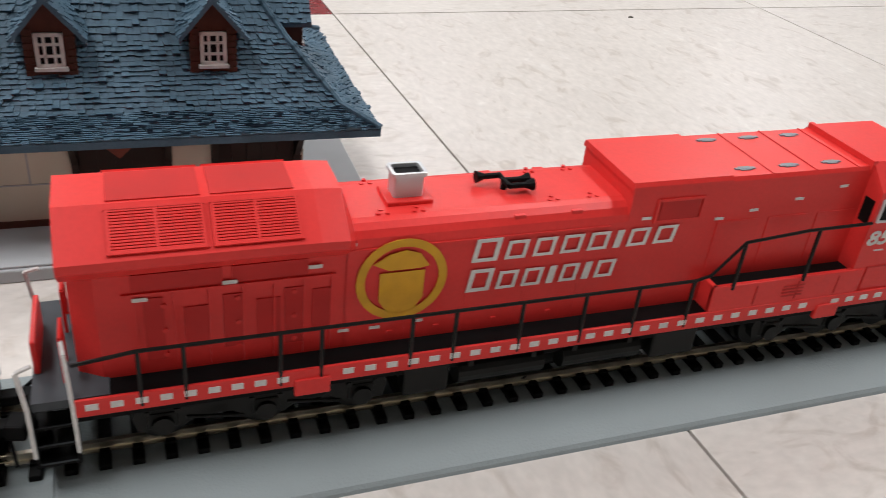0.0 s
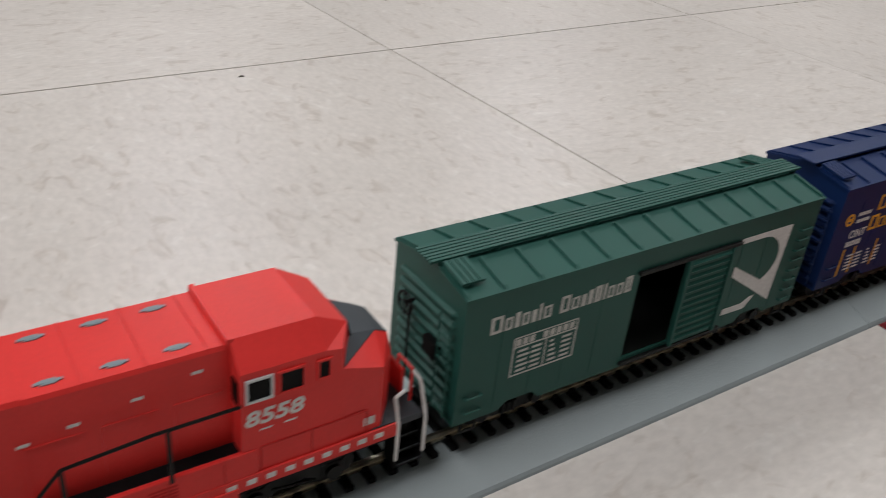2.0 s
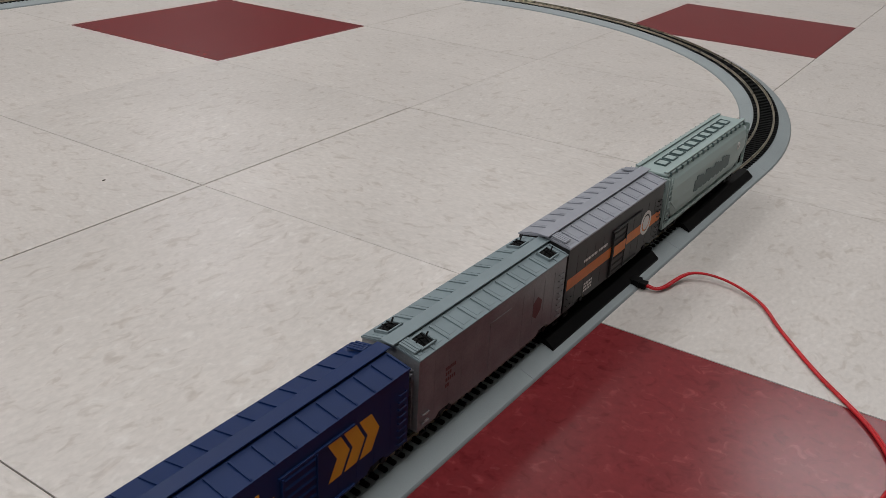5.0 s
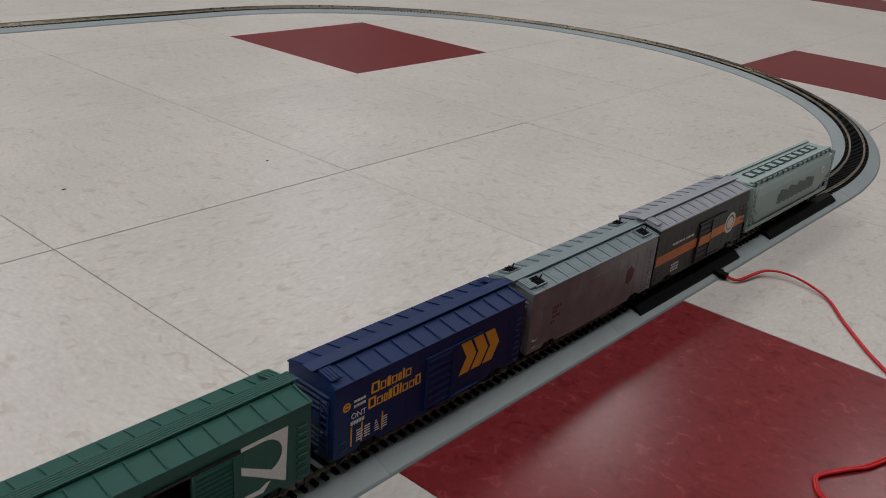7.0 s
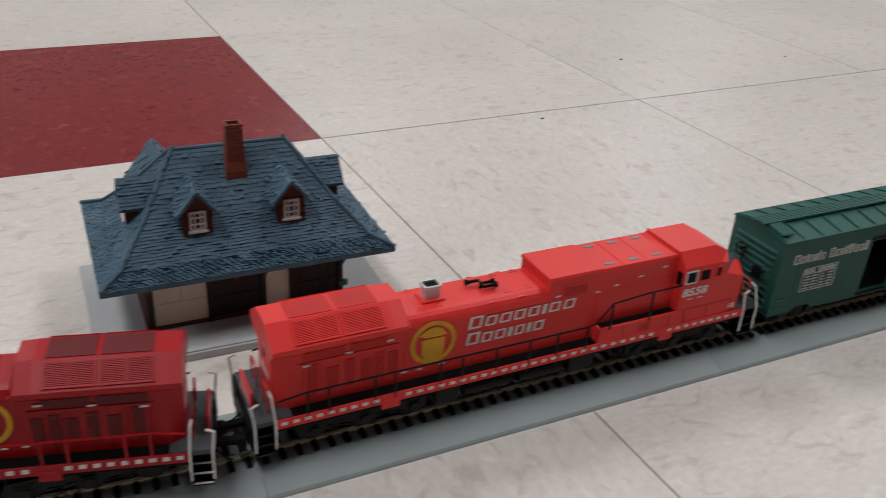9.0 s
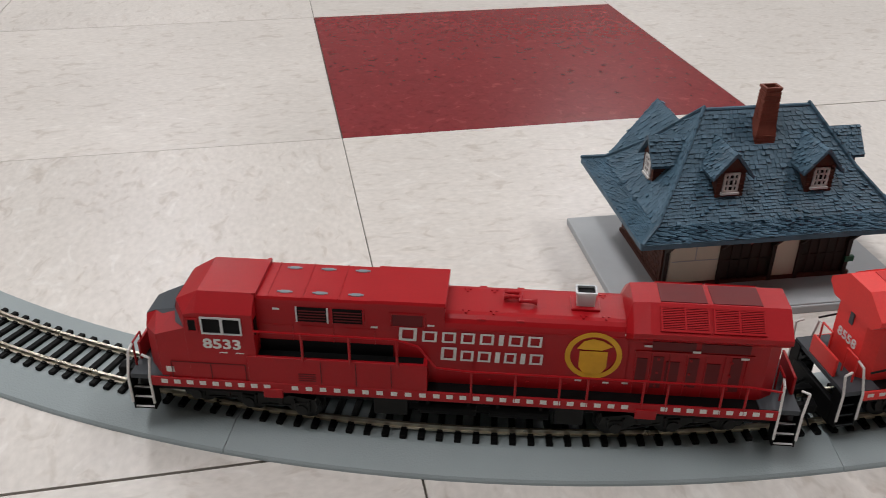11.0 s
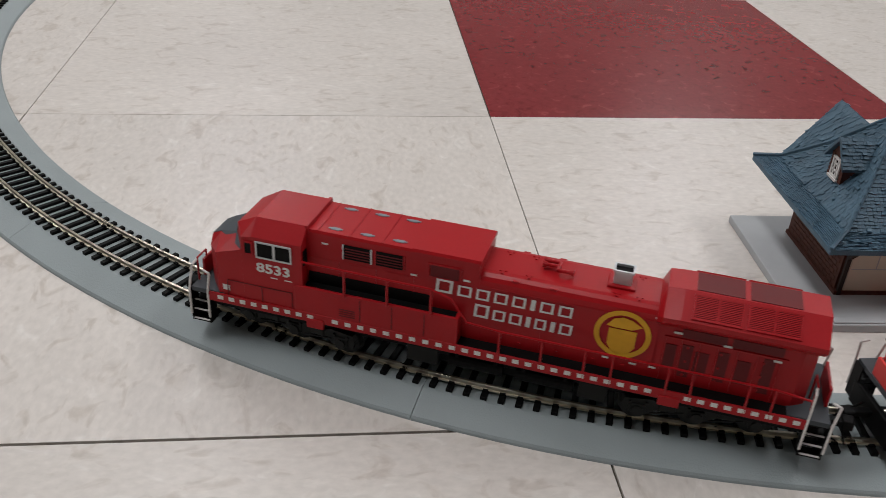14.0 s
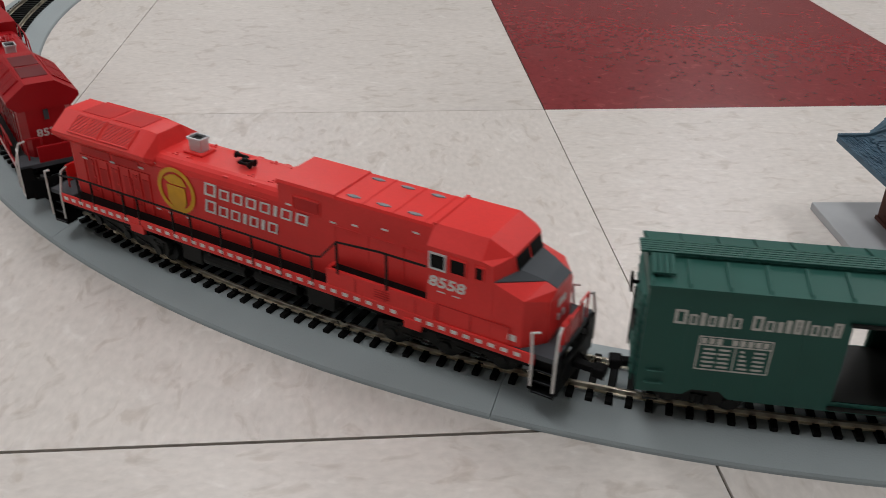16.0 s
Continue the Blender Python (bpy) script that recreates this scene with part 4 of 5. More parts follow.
        lad = bmesh.new()
        for z in range(14, 44, 4):
            rod(lad, (sx * (L + 1.8), 9.0 * sx, z), (sx * (L + 1.8), 14.5 * sx, z), 0.35, 6)
        rod(lad, (sx * (L + 1.8), 9.0 * sx, 12), (sx * (L + 1.8), 9.0 * sx, 44), 0.3, 6)
        rod(lad, (sx * (L + 1.8), 14.5 * sx, 12), (sx * (L + 1.8), 14.5 * sx, 44), 0.3, 6)
        part("ladder", lad, body, t, "end ladder")
        bm = bmesh.new()
        ring2 = [(sx * (L + 3.2), -6 * sx + 3.4 * math.cos(2 * math.pi * k / 14), 38 + 3.4 * math.sin(2 * math.pi * k / 14)) for k in range(15)]
        for a, b in zip(ring2, ring2[1:]):
            rod(bm, a, b, 0.4, 6)
        for k in range(4):
            rod(bm, ring2[int(k * 3.5)], (sx * (L + 3.2), -6 * sx, 38), 0.3, 6)
        rod(bm, (sx * L, -6 * sx, 38), (sx * (L + 3.6), -6 * sx, 38), 0.7, 8)
        box(bm, min(sx * L, sx * (L + 2.6)), max(sx * L, sx * (L + 2.6)), -9, -3, 28, 33)
        rod(bm, (sx * (L + 1.6), -6 * sx, 12), (sx * (L + 1.6), -6 * sx, 36), 0.35, 6)
        part("brake_gear", bm, M_BLACK if doors == "open" else body, t, "brake wheel and gear box on the car end")
        coupler(t, sx * (L - 4), sx)
    # roof
    bm = bmesh.new()
    prism(bm, [(-H - 0.5, EV - 0.7), (-H - 0.5, EV + 0.3), (0, PK), (H + 0.5, EV + 0.3), (H + 0.5, EV - 0.7), (0, PK - 1.2)], -L - 0.5, L + 0.5)
    rf = part("roof", bm, roof, t, "panelled metal roof")
    n = 13
    for k in range(n):
        x = -L + 2 * L * k / (n - 1)
        x = max(min(x, L - 0.6), -L + 0.6)
        for sy in (-1, 1):
            bm = bmesh.new()
            prism(bm, [(sy * 5, PK - 1.0), (sy * 5, PK - 0.1), (sy * (H - 1.0), EV + 1.2), (sy * (H + 0.4), EV + 0.2)], x - 0.55, x + 0.55)
            part("roof_seam", bm, roof, rf)
    if hatch or roof is not body:
        for k in range(n - 1):
            x = -L + 2 * L * (k + 0.5) / (n - 1)
            for sy in (-1, 1):
                bm = bmesh.new()
                prism(bm, [(sy * 6, PK - 1.3), (sy * 6, PK - 0.95), (sy * (H - 2), EV + 0.95), (sy * (H - 2), EV + 0.4)], x - 3.2, x + 3.2)
                part("roof_panel", bm, roof, rf)
    bm = bmesh.new()
    if doors == "open":
        for k in range(6):
            y = -3.6 + 7.2 * k / 5
            box(bm, -L - 3, L + 3, y - 0.55, y + 0.55, PK + 0.5, PK + 1.2)
        for k in range(9):
            x = -L + 2 * L * k / 8
            box(bm, x - 0.8, x + 0.8, -4, 4, PK - 0.5, PK + 0.6)
    else:
        box(bm, -L - 3, L + 3, -4.0, 4.0, PK + 0.4, PK + 1.3, bev=0.25)
        box(bm, -L, L, -2.2, 2.2, PK - 0.8, PK + 0.5)
    part("running_board", bm, roof, t, "roof running board")
    for sx in (-1, 1):
        bm = bmesh.new()
        x = sx * (L - 4)
        for k in range(4):
            xx = x + (k - 1.5) * 1.9
            prism(bm, [(sx * 4.5, PK + 0.2), (sx * 4.5, PK + 0.9), (sx * 14, EV + 3.0), (sx * 14, EV + 2.3)], xx - 0.7, xx + 0.7)
        part("lateral_walk", bm, roof, t)
    if hatch:
        for x in (-62, 62):
            for sy in (-1, 1):
                m = Matrix.Translation((x, sy * 10, EV + 2.3)) @ Matrix.Rotation(radians(-11.0 * sy), 4, "X")
                # no hole is cut: a black plate paints the hatch's dark inside
                bm = boxes((-5.2, 5.2, -3.8, 3.8, -1, 0.6))
                bm.transform(m)
                part("hatch_opening", bm, M_BLACK, t, "black plate as the dark inside an open ice hatch")
                bm = bmesh.new()
                for s in ((-6, -5, -4.4, 4.4), (5, 6, -4.4, 4.4), (-6, 6, -4.6, -3.8), (-6, 6, 3.8, 4.6)):
                    box(bm, *s, -0.8, 1.3)
                bm.transform(m)
                part("hatch_rim", bm, roof, t)
                bm = rods([(-5, 0, 0.5), (-2, 1, 2.6), (1.5, -0.6, 2.2), (4.6, 0.4, 3.6)], 0.5)
                rod(bm, (-1, -2.6, 1), (-2, 2.4, 2.6), 0.4)
                rod(bm, (2, -3, 1), (2.4, 3, 2.2), 0.4)
                bm.transform(m)
                part("hatch_latch", bm, M_BLACK, t, "broken black hatch latch")
    for x in (-50, 50):
        truck(t, x, (-10, 10), 5.3, 20, False)
    return t


def data_block(parent, x, z, w, h, material, sy=-1, y=17.52, head=True, frame_on=True):
    """A printed panel of unreadable lines, as plain bars."""
    bm = bmesh.new()
    yy = sy * y

    def bar(a, b, c, d):
        box(bm, x + sy * -1 * 0 + a, x + b, yy - 0.05, yy + 0.05, z + c, z + d)
    if head:
        k = 0.0
        while k < w - 2.4:
            if abs(k - w * 0.32) > 1.4:
                bar(k + 0.2, k + 1.9, h * 0.80, h * 0.97)
            k += 2.4
    if frame_on:
        bar(-0.5, w + 0.4, h * 0.74, h * 0.78)
        bar(-0.5, w + 0.4, -0.5, 0)
        bar(-0.7, -0.2, -0.5, h)
        bar(w, w + 0.5, -0.5, h)
        bar(w * 0.5, w * 0.5 + 0.4, 0, h * 0.74)
        bar(-0.5, w + 0.4, h, h + 0.4)
    for r in range(5):
        zz = h * (0.06 + 0.135 * r)
        bar(w * 0.06, w * (0.22 + 0.03 * (r % 2)), zz, zz + h * 0.06)
        bar(w * 0.28, w * 0.44, zz, zz + h * 0.06)
        bar(w * 0.58, w * (0.72 - 0.02 * r), zz, zz + h * 0.06)
        bar(w * 0.78, w * 0.94, zz, zz + h * 0.06)
    return part("data_panel", bm, material, parent, "printed data panel of tiny unreadable lines")


LOW = 0.74


def green_car():
    t = box_car(M_GREEN, M_GREEN, "dark green model boxcar with its side door slid open", doors="open", ribs=10)
    for sy in (-1, 1):
        c = -39 if sy < 0 else 39
        f = side_frame(c, sy * 17.5, 38.2, sy)
        block_word("letter_block", word_blocks([3.9, 2.5, 1.6, 2.5, 1.6, 0.9, 2.7, 1.5, 3.4, 2.7, 1.7, 1.6, 2.5, 0.9, 2.5, 2.5, 2.6], 0.84, 5.4,
                   [1, LOW, 0.9, LOW, LOW, 1, LOW, 0.01, 1, LOW, LOW, 0.9, 1, 1, LOW, LOW, 1]), f, M_DIMPRINT, t, "plain white block of a printed name", 0.0)
        data_block(t, -55 if sy < 0 else 32, 21.5, 22, 12.5, M_DIMPRINT, sy)
        # white arrow emblem on the door end
        bm = bmesh.new()
        y = sy * 17.52
        k = 1 if sy < 0 else -1
        bow = [(k * (46.5 + 10.2 * math.sin(a)), 33.2 + 9.2 * math.cos(a)) for a in [math.pi * q / 10 * 0.86 for q in range(11)]]
        prism(bm, [(k * 34.5, 44.4), (k * 60, 44.4), (k * 58.6, 14.8), (k * 34.5, 30.2), (k * 34.5, 34.2), *reversed(bow), (k * 34.5, 42.4)], y - 0.05, y + 0.05, "y")
        prism(bm, [(k * 34.5, 15.0), (k * 46, 14.6), (k * 50, 19.0), (k * 47.6, 19.0), (k * 44, 17.2), (k * 34.5, 17.4)], y - 0.05, y + 0.05, "y")
        part("arrow_emblem", bm, M_WHITE, t, "white arrow emblem")
    bm = bmesh.new()
    box(bm, -34, -12, -12, 8, 12.8, 18, bev=2)
    part("load", bm, M_UNDER, t, "dark weight inside the open car")
    return t


def blue_car():
    t = box_car(M_NAVY, M_NAVY, "navy blue model boxcar with amber printing and chevrons", ribs=11)
    for sy in (-1, 1):
        k = 1 if sy < 0 else -1
        f = side_frame(k * -35.5, sy * 17.5, 38.8, sy)
        block_word("letter_block", word_blocks([5.4, 3.8, 2.4, 3.8, 2.4, 1.3, 4.0], 0.8, 6.2, [1, LOW, 0.92, LOW, LOW, 1, LOW]), f, M_ORANGEY, t, "plain amber block of a printed name")
        f = side_frame(k * -32.5, sy * 17.5, 30.6, sy)
        block_word("letter_block", word_blocks([5.0, 4.0, 2.5, 2.4, 3.9, 1.3, 3.9, 3.9, 4.0], 0.8, 6.2, [1, LOW, LOW, 0.92, 1, 1, LOW, LOW, 1]), f, M_ORANGEY, t, "plain amber block of a printed name")
        lettering("reporting_mark", "ONT", 4.6, side_frame(k * -57.5, sy * 17.5, 29.6, sy), M_WHITE, t, "white reporting mark", bold=0.06)
        bm = bmesh.new()
        y = sy * 17.52
        for q in range(5):
            box(bm, k * -62 + q * 1.9 * k - 0.7, k * -62 + q * 1.9 * k + 0.7, y - 0.05, y + 0.05, 26.0, 28.2)
        for z in (38.6, 35.8):
            for q in range(4):
                box(bm, k * -60 + q * 2.0 * k - 0.8, k * -60 + q * 2.0 * k + 0.8, y - 0.05, y + 0.05, z, z + 1.4)
        part("small_print", bm, M_WHITE, t, "tiny white printing")
        bm = bmesh.new()
        ring(bm, (k * -65.5, 38), 1.6, 2.5, y, 0.1, 20)
        box(bm, k * -65.5 - 1.1, k * -65.5 + 1.1, y - 0.05, y + 0.05, 37.4, 38.6)
        for x in (-62, -55, -41):
            box(bm, k * x - 0.45, k * x + 0.45, y - 0.05, y + 0.05, 13.5, 25)
        part("amber_mark", bm, M_ORANGEY, t, "amber roundel and rules")
        data_block(t, -60 if sy < 0 else 34, 14.5, 24, 11, M_WHITE, sy, head=False, frame_on=False)
        # three linked chevrons
        for q in range(3):
            x0, z0 = 17.5 + q * 10.2, 21.5
            pts = [(0, 0), (8.2, 0), (13.8, 10.2), (8.2, 20.4), (0, 20.4), (5.6, 10.2)]
            bm = bmesh.new()
            prism(bm, [(k * (x0 + a), z0 + b) for a, b in pts], y - 0.05, y + 0.05, "y")
            part("chevron", bm, M_ORANGEY, t, "amber printed chevron")
        part("lower_panel", boxes((min(k * 11, k * 30), max(k * 11, k * 30), y - 0.1, y + 0.2, 9.2, 11.5)), mat_blue_light, t)
    return t


mat_blue_light = mat("worn_blue_edge", (0.035, 0.06, 0.2), 0.4)


def grey_car():
    t = box_car(M_GREY, M_GREYROOF, "weathered silver grey refrigerator car with broken roof hatches", hatch=True, ribs=12)
    for sy in (-1, 1):
        bm = bmesh.new()
        k = 1 if sy < 0 else -1
        y = sy * 17.52
        for q, (z, w) in enumerate(((34, 9), (31, 7), (27.5, 9), (24, 5))):
            for j in range(int(w / 1.8)):
                x = -50 + j * 1.8
                box(bm, k * x - 0.6, k * x + 0.6, y - 0.05, y + 0.05, z, z + 2.0)
        prism(bm, [(k * 36, 26), (k * 40, 23), (k * 45, 27), (k * 46, 33), (k * 41, 37), (k * 36, 34)], y - 0.05, y + 0.05, "y")
        part("faded_print", bm, M_RUST, t, "faded maroon printing")
        bm = bmesh.new()
        for x, z in ((-66, 17), (-66, 13.6), (-8, 24), (8, 26)):
            box(bm, k * x - 1.4, k * x + 1.4, y - 0.05, y + 0.05, z, z + 0.6)
        part("small_print", bm, M_WHITE, t)
    return t


def orange_car():
    t = box_car(M_CARBLACK, M_LAV, "charcoal boxcar with an orange band and pale roof", ribs=9, rise=3.0)
    for sy in (-1, 1):
        k = 1 if sy < 0 else -1
        y = sy * 17.55
        bm = bmesh.new()
        for x0, x1, o in ((-72, -10.6, 0), (-9, 9, 1.65), (10.6, 72, 0)):
            box(bm, min(k * x0, k * x1), max(k * x0, k * x1), y + sy * o - 0.05, y + sy * o + 0.05, 25.0, 32.5)
        part("orange_band", bm, M_ORANGE, t, "wide orange band")
        bm = bmesh.new()
        ring(bm, (k * 46, 31), 6.6, 9.0, y + sy * 0.06, 0.1, 30)
        ring(bm, (k * 46, 31), 0.2, 5.2, y + sy * 0.06, 0.1, 24)
        part("round_emblem", bm, M_WHITE, t, "white round emblem")
        bm = bmesh.new()
        for q in range(16):
            if q != 9:
                box(bm, k * (-50 + q * 2.1) - 0.7, k * (-50 + q * 2.1) + 0.7, y - 0.05, y + 0.05, 36.4, 38.2)
        for r in range(3):
            for q in range(5):
                box(bm, k * (-46 + q * 2.4) - 0.8, k * (-46 + q * 2.4) + 0.8, y - 0.05, y + 0.05, 14 + r * 2.4, 15.6 + r * 2.4)
        part("small_print", bm, M_WHITE, t, "tiny white printing")
    return t


def hopper_car():
    t = thing("covered_hopper", Matrix.Identity(4), "pale grey-green covered hopper with round-shouldered sides", "hopper car", group="freight cars")
    L, H = 93, 17.6
    bm = bmesh.new()
    side = [(-9, 11), (-14.5, 14), (-17.2, 20), (-17.8, 28), (-17.2, 38), (-15.5, 43), (-12.5, 46.4), (-8, 47.8), (8, 47.8), (12.5, 46.4), (15.5, 43), (17.2, 38), (17.8, 28), (17.2, 20), (14.5, 14), (9, 11)]
    up = [(y, max(z, 26 + (abs(y) < 10) * 6)) for y, z in side]
    loft(bm, [[(-L + 7, y, z if z > 30 else 30) for y, z in side], [(-L + 22, y, z) for y, z in side], [(L - 22, y, z) for y, z in side], [(L - 7, y, z if z > 30 else 30) for y, z in side]])
    body = part("hull", bm, M_MINT, t, "pale grey-green curved hull", smooth=False)
    part("roof", boxes((-L + 3, L - 3, -13.2, 13.2, 46.6, 48.6), bev=0.8), M_MINT, t)
    part("sill", boxes((-L, L, -16.5, -14.6, 11, 14), (-L, L, 14.6, 16.5, 11, 14), (-L, L, -5, 5, 8, 12)), M_MINT, t)
    for sx in (-1, 1):
        bm = bmesh.new()
        for sy in (-1, 1):
            box(bm, min(sx * (L - 1.4), sx * L), max(sx * (L - 1.4), sx * L), min(sy * 14.5, sy * 16.4), max(sy * 14.5, sy * 16.4), 12, 46)
            rod(bm, (sx * (L - 1), sy * 15, 45), (sx * (L - 14), sy * 15, 14), 0.8)
        box(bm, min(sx * (L - 1.4), sx * L), max(sx * (L - 1.4), sx * L), -16, 16, 44, 47)
        part("end_frame", bm, M_MINT, t)
        lad = bmesh.new()
        for sy in (-1, 1):
            for z in range(14, 46, 4):
                rod(lad, (sx * (L - 2), sy * 17.0, z), (sx * (L - 7), sy * 17.0, z), 0.4, 6)
            rod(lad, (sx * (L - 2), sy * 17, 12), (sx * (L - 2), sy * 17, 47), 0.35, 6)
            rod(lad, (sx * (L - 7), sy * 17, 12), (sx * (L - 7), sy * 17, 47), 0.35, 6)
        part("ladder", lad, M_MINT, t, "pale corner ladder")
        coupler(t, sx * (L - 3), sx)
    for sx in (-1, 1):
        for sy in (-1, 1):
            part("running_board", boxes((-L + 4, L - 4, min(sy * 9.6, sy * 12.6), max(sy * 9.6, sy * 12.6), 49.2, 50.0)), M_MINT, t) if sx > 0 else None
    for k in range(10):
        x = -68 + 136 * k / 9
        bm = bmesh.new()
        for s in ((x - 5.6, x + 5.6, -4.6, -4.0), (x - 5.6, x + 5.6, 4.0, 4.6), (x - 5.6, x - 5.0, -4.6, 4.6), (x + 5.0, x + 5.6, -4.6, 4.6)):
            box(bm, *s, 48.4, 49.8)
        part("hatch_rim", bm, M_MINTDARK, t)
        part("hatch_lid", boxes((x - 4.8, x + 4.8, -3.8, 3.8, 48.4, 49.4), bev=0.4), M_MINT, t, "roof hatch lid")
    for sy in (-1, 1):
        bm = bmesh.new()
        for k in range(16):
            x = -84 + 168 * k / 15
            box(bm, x - 0.8, x + 0.8, min(sy * 12.4, sy * 14.4), max(sy * 12.4, sy * 14.4), 46.5, 48.9)
        part("roof_bracket", bm, M_MINTDARK, t)
        k = 1 if sy < 0 else -1
        bm = bmesh.new()
        y = sy * 17.9
        x = -38.0
        i = 0
        while x < 44:
            w = 4.2 + (i % 3) * 0.9
            box(bm, k * x, k * (x + w), y - 0.12, y + 0.12, 24 - (i % 2) * 0.8, 32 + ((i * 7) % 4) * 0.9)
            x += w - 0.2
            i += 1
        part("painted_panel", bm, M_MINTDARK, t, "dark uneven painted panel")
        bm = bmesh.new()
        ring(bm, (k * 66, 34), 1.6, 3.2, sy * 17.6, 0.8, 16)
        part("round_mark", bm, M_WHITE, t)
    bm = bmesh.new()
    for x in (-36, 0, 36):
        loft(bm, [[(x - 14, -12, 13), (x + 14, -12, 13), (x + 14, 12, 13), (x - 14, 12, 13)], [(x - 6, -9, 4), (x + 6, -9, 4), (x + 6, 9, 4), (x - 6, 9, 4)]])
    part("discharge_gate", bm, M_UNDER, t, "dark discharge chutes")
    for ob in t.children_recursive:
        if ob.type == "MESH":
            for v in ob.data.vertices:
                v.co.z += max(0.0, v.co.z - 0.012) * 0.13
    for x in (-68, 68):
        truck(t, x, (-10, 10), 5.3, 20, False)
    return t


def add(ob, s, half, back=False, slack=0.0, creep=0.0):
    """Set a car on the line. slack: how far the head runs before it follows; creep: how far it eases forward at 11 s."""
    ob.matrix_world = on_line(s + creep, half, back)
    TRAIN.append((ob, s, half, back, slack, creep))


add(locomotive("8533", M_RED2, M_RED2_SHADE, M_RED2, True, True, "deep red diesel locomotive with red handrails and silver stack"), -0.144, 0.076, True, creep=0.0074)
add(locomotive("8558", M_RED, M_RED_SHADE, M_UNDER, False, False, "bright red diesel locomotive with dark bent handrails"), 0.121, 0.076)
add(green_car(), 0.3295, 0.05, slack=0.0085)
add(blue_car(), 0.4905, 0.05, slack=0.0115)
add(grey_car(), 0.645, 0.05, slack=0.0145)
add(orange_car(), 0.794, 0.05, slack=0.0175)
add(hopper_car(), 0.972, 0.068, slack=0.0205)

# ---------------------------------------------------------------- the model station (millimetres)
RINGS = [(69.5, 48.5, 39.8), (59.0, 39.0, 44.0), (45.0, 22.0, 59.5), (27.5, 0.6, 84.0)]


def roof_at(v):
    """Half length, half depth and height of the hipped roof at v: 0 the eave, 1 the ridge."""
    k = min(int(v * 3), 2)
    f = v * 3 - k
    return [a + (b - a) * f for a, b in zip(RINGS[k], RINGS[k + 1])]


def shingles(edges, rows, width, seed):
    """Rows of small slates with uneven edges between two sloping lines, as one mesh of many pieces."""
    rnd = random.Random(seed)
    verts, faces = [], []
    for r in range(rows):
        a0, b0 = edges(r / rows)
        a1, b1 = edges(min(1, (r + 1.35) / rows))
        n = max(2, int((b0 - a0).length / width))
        up = (b0 - a0).cross(a1 - a0).normalized()
        if up.z < 0:
            up = -up
        cuts = [0.0] + [(k + rnd.uniform(-0.18, 0.18) + 0.5 * (r % 2)) / n for k in range(1, n)] + [1.0]
        for f0, f1 in zip(cuts, cuts[1:]):
            f0, f1 = max(0, f0 + 0.03 / n), min(1, f1 - 0.03 / n)
            if f1 - f0 < 0.2 / n:
                continue
            drop = rnd.uniform(-0.12, 0.10)
            lift = 0.55 + rnd.uniform(-0.22, 0.32) + (0.7 if rnd.random() < 0.09 else 0.0)
            p = [a0.lerp(b0, f0), a0.lerp(b0, f1), a1.lerp(b1, f1), a1.lerp(b1, f0)]
            p[0] = p[0] + (p[0] - p[3]) * drop
            p[1] = p[1] + (p[1] - p[2]) * drop
            i = len(verts)
            verts += [p[0] - up * 0.2, p[1] - up * 0.2, p[2] - up * 0.3, p[3] - up * 0.3, p[0] + up * lift, p[1] + up * lift, p[2] + up * 0.12, p[3] + up * 0.12]
            faces += [(i + 4, i + 5, i + 6, i + 7), (i, i + 1, i + 5, i + 4), (i + 1, i + 2, i + 6, i + 5), (i + 3, i, i + 4, i + 7)]
    me = bpy.data.meshes.new("mesh")
    me.from_pydata([v * MM for v in verts], [], faces)
    me.materials.append(M_ROOF)
    return me


def slates(name, parent, edges, rows, width, seed):
    ob = new(name, shingles(edges, rows, width, seed))
    ob.parent = parent
    ob["kind"] = "stuff"
    return ob


def sash(parent, m, w, h):
    """A white window of six panes in its frame. m in mm, facing -y."""
    win = new("window")
    win.parent = parent
    win.empty_display_size = 0.002
    bm = bmesh.new()
    for s in ((-w / 2, w / 2, h - 1.1, h), (-w / 2, w / 2, 0, 1.1), (-w / 2, -w / 2 + 1.1, 0, h), (w / 2 - 1.1, w / 2, 0, h)):
        box(bm, s[0], s[1], -0.6, 0.2, s[2], s[3])
    for x in (-w / 6, w / 6):
        box(bm, x - 0.4, x + 0.4, -0.45, 0.1, 0.6, h - 0.6)
    for z in (h / 3, 2 * h / 3):
        box(bm, -w / 2 + 0.5, w / 2 - 0.5, -0.45, 0.1, z - 0.4, z + 0.4)
    box(bm, -w / 2 - 0.6, w / 2 + 0.6, -1.2, 0.2, -0.9, 0.1)
    bm.transform(m)
    part("window_frame", bm, M_WHITE, win, "white mullioned frame")
    bm = boxes((-w / 2 + 0.5, w / 2 - 0.5, 0.05, 0.3, 0.5, h - 0.5))
    bm.transform(m)
    part("pane", bm, M_BLACK, win, "dark panes")


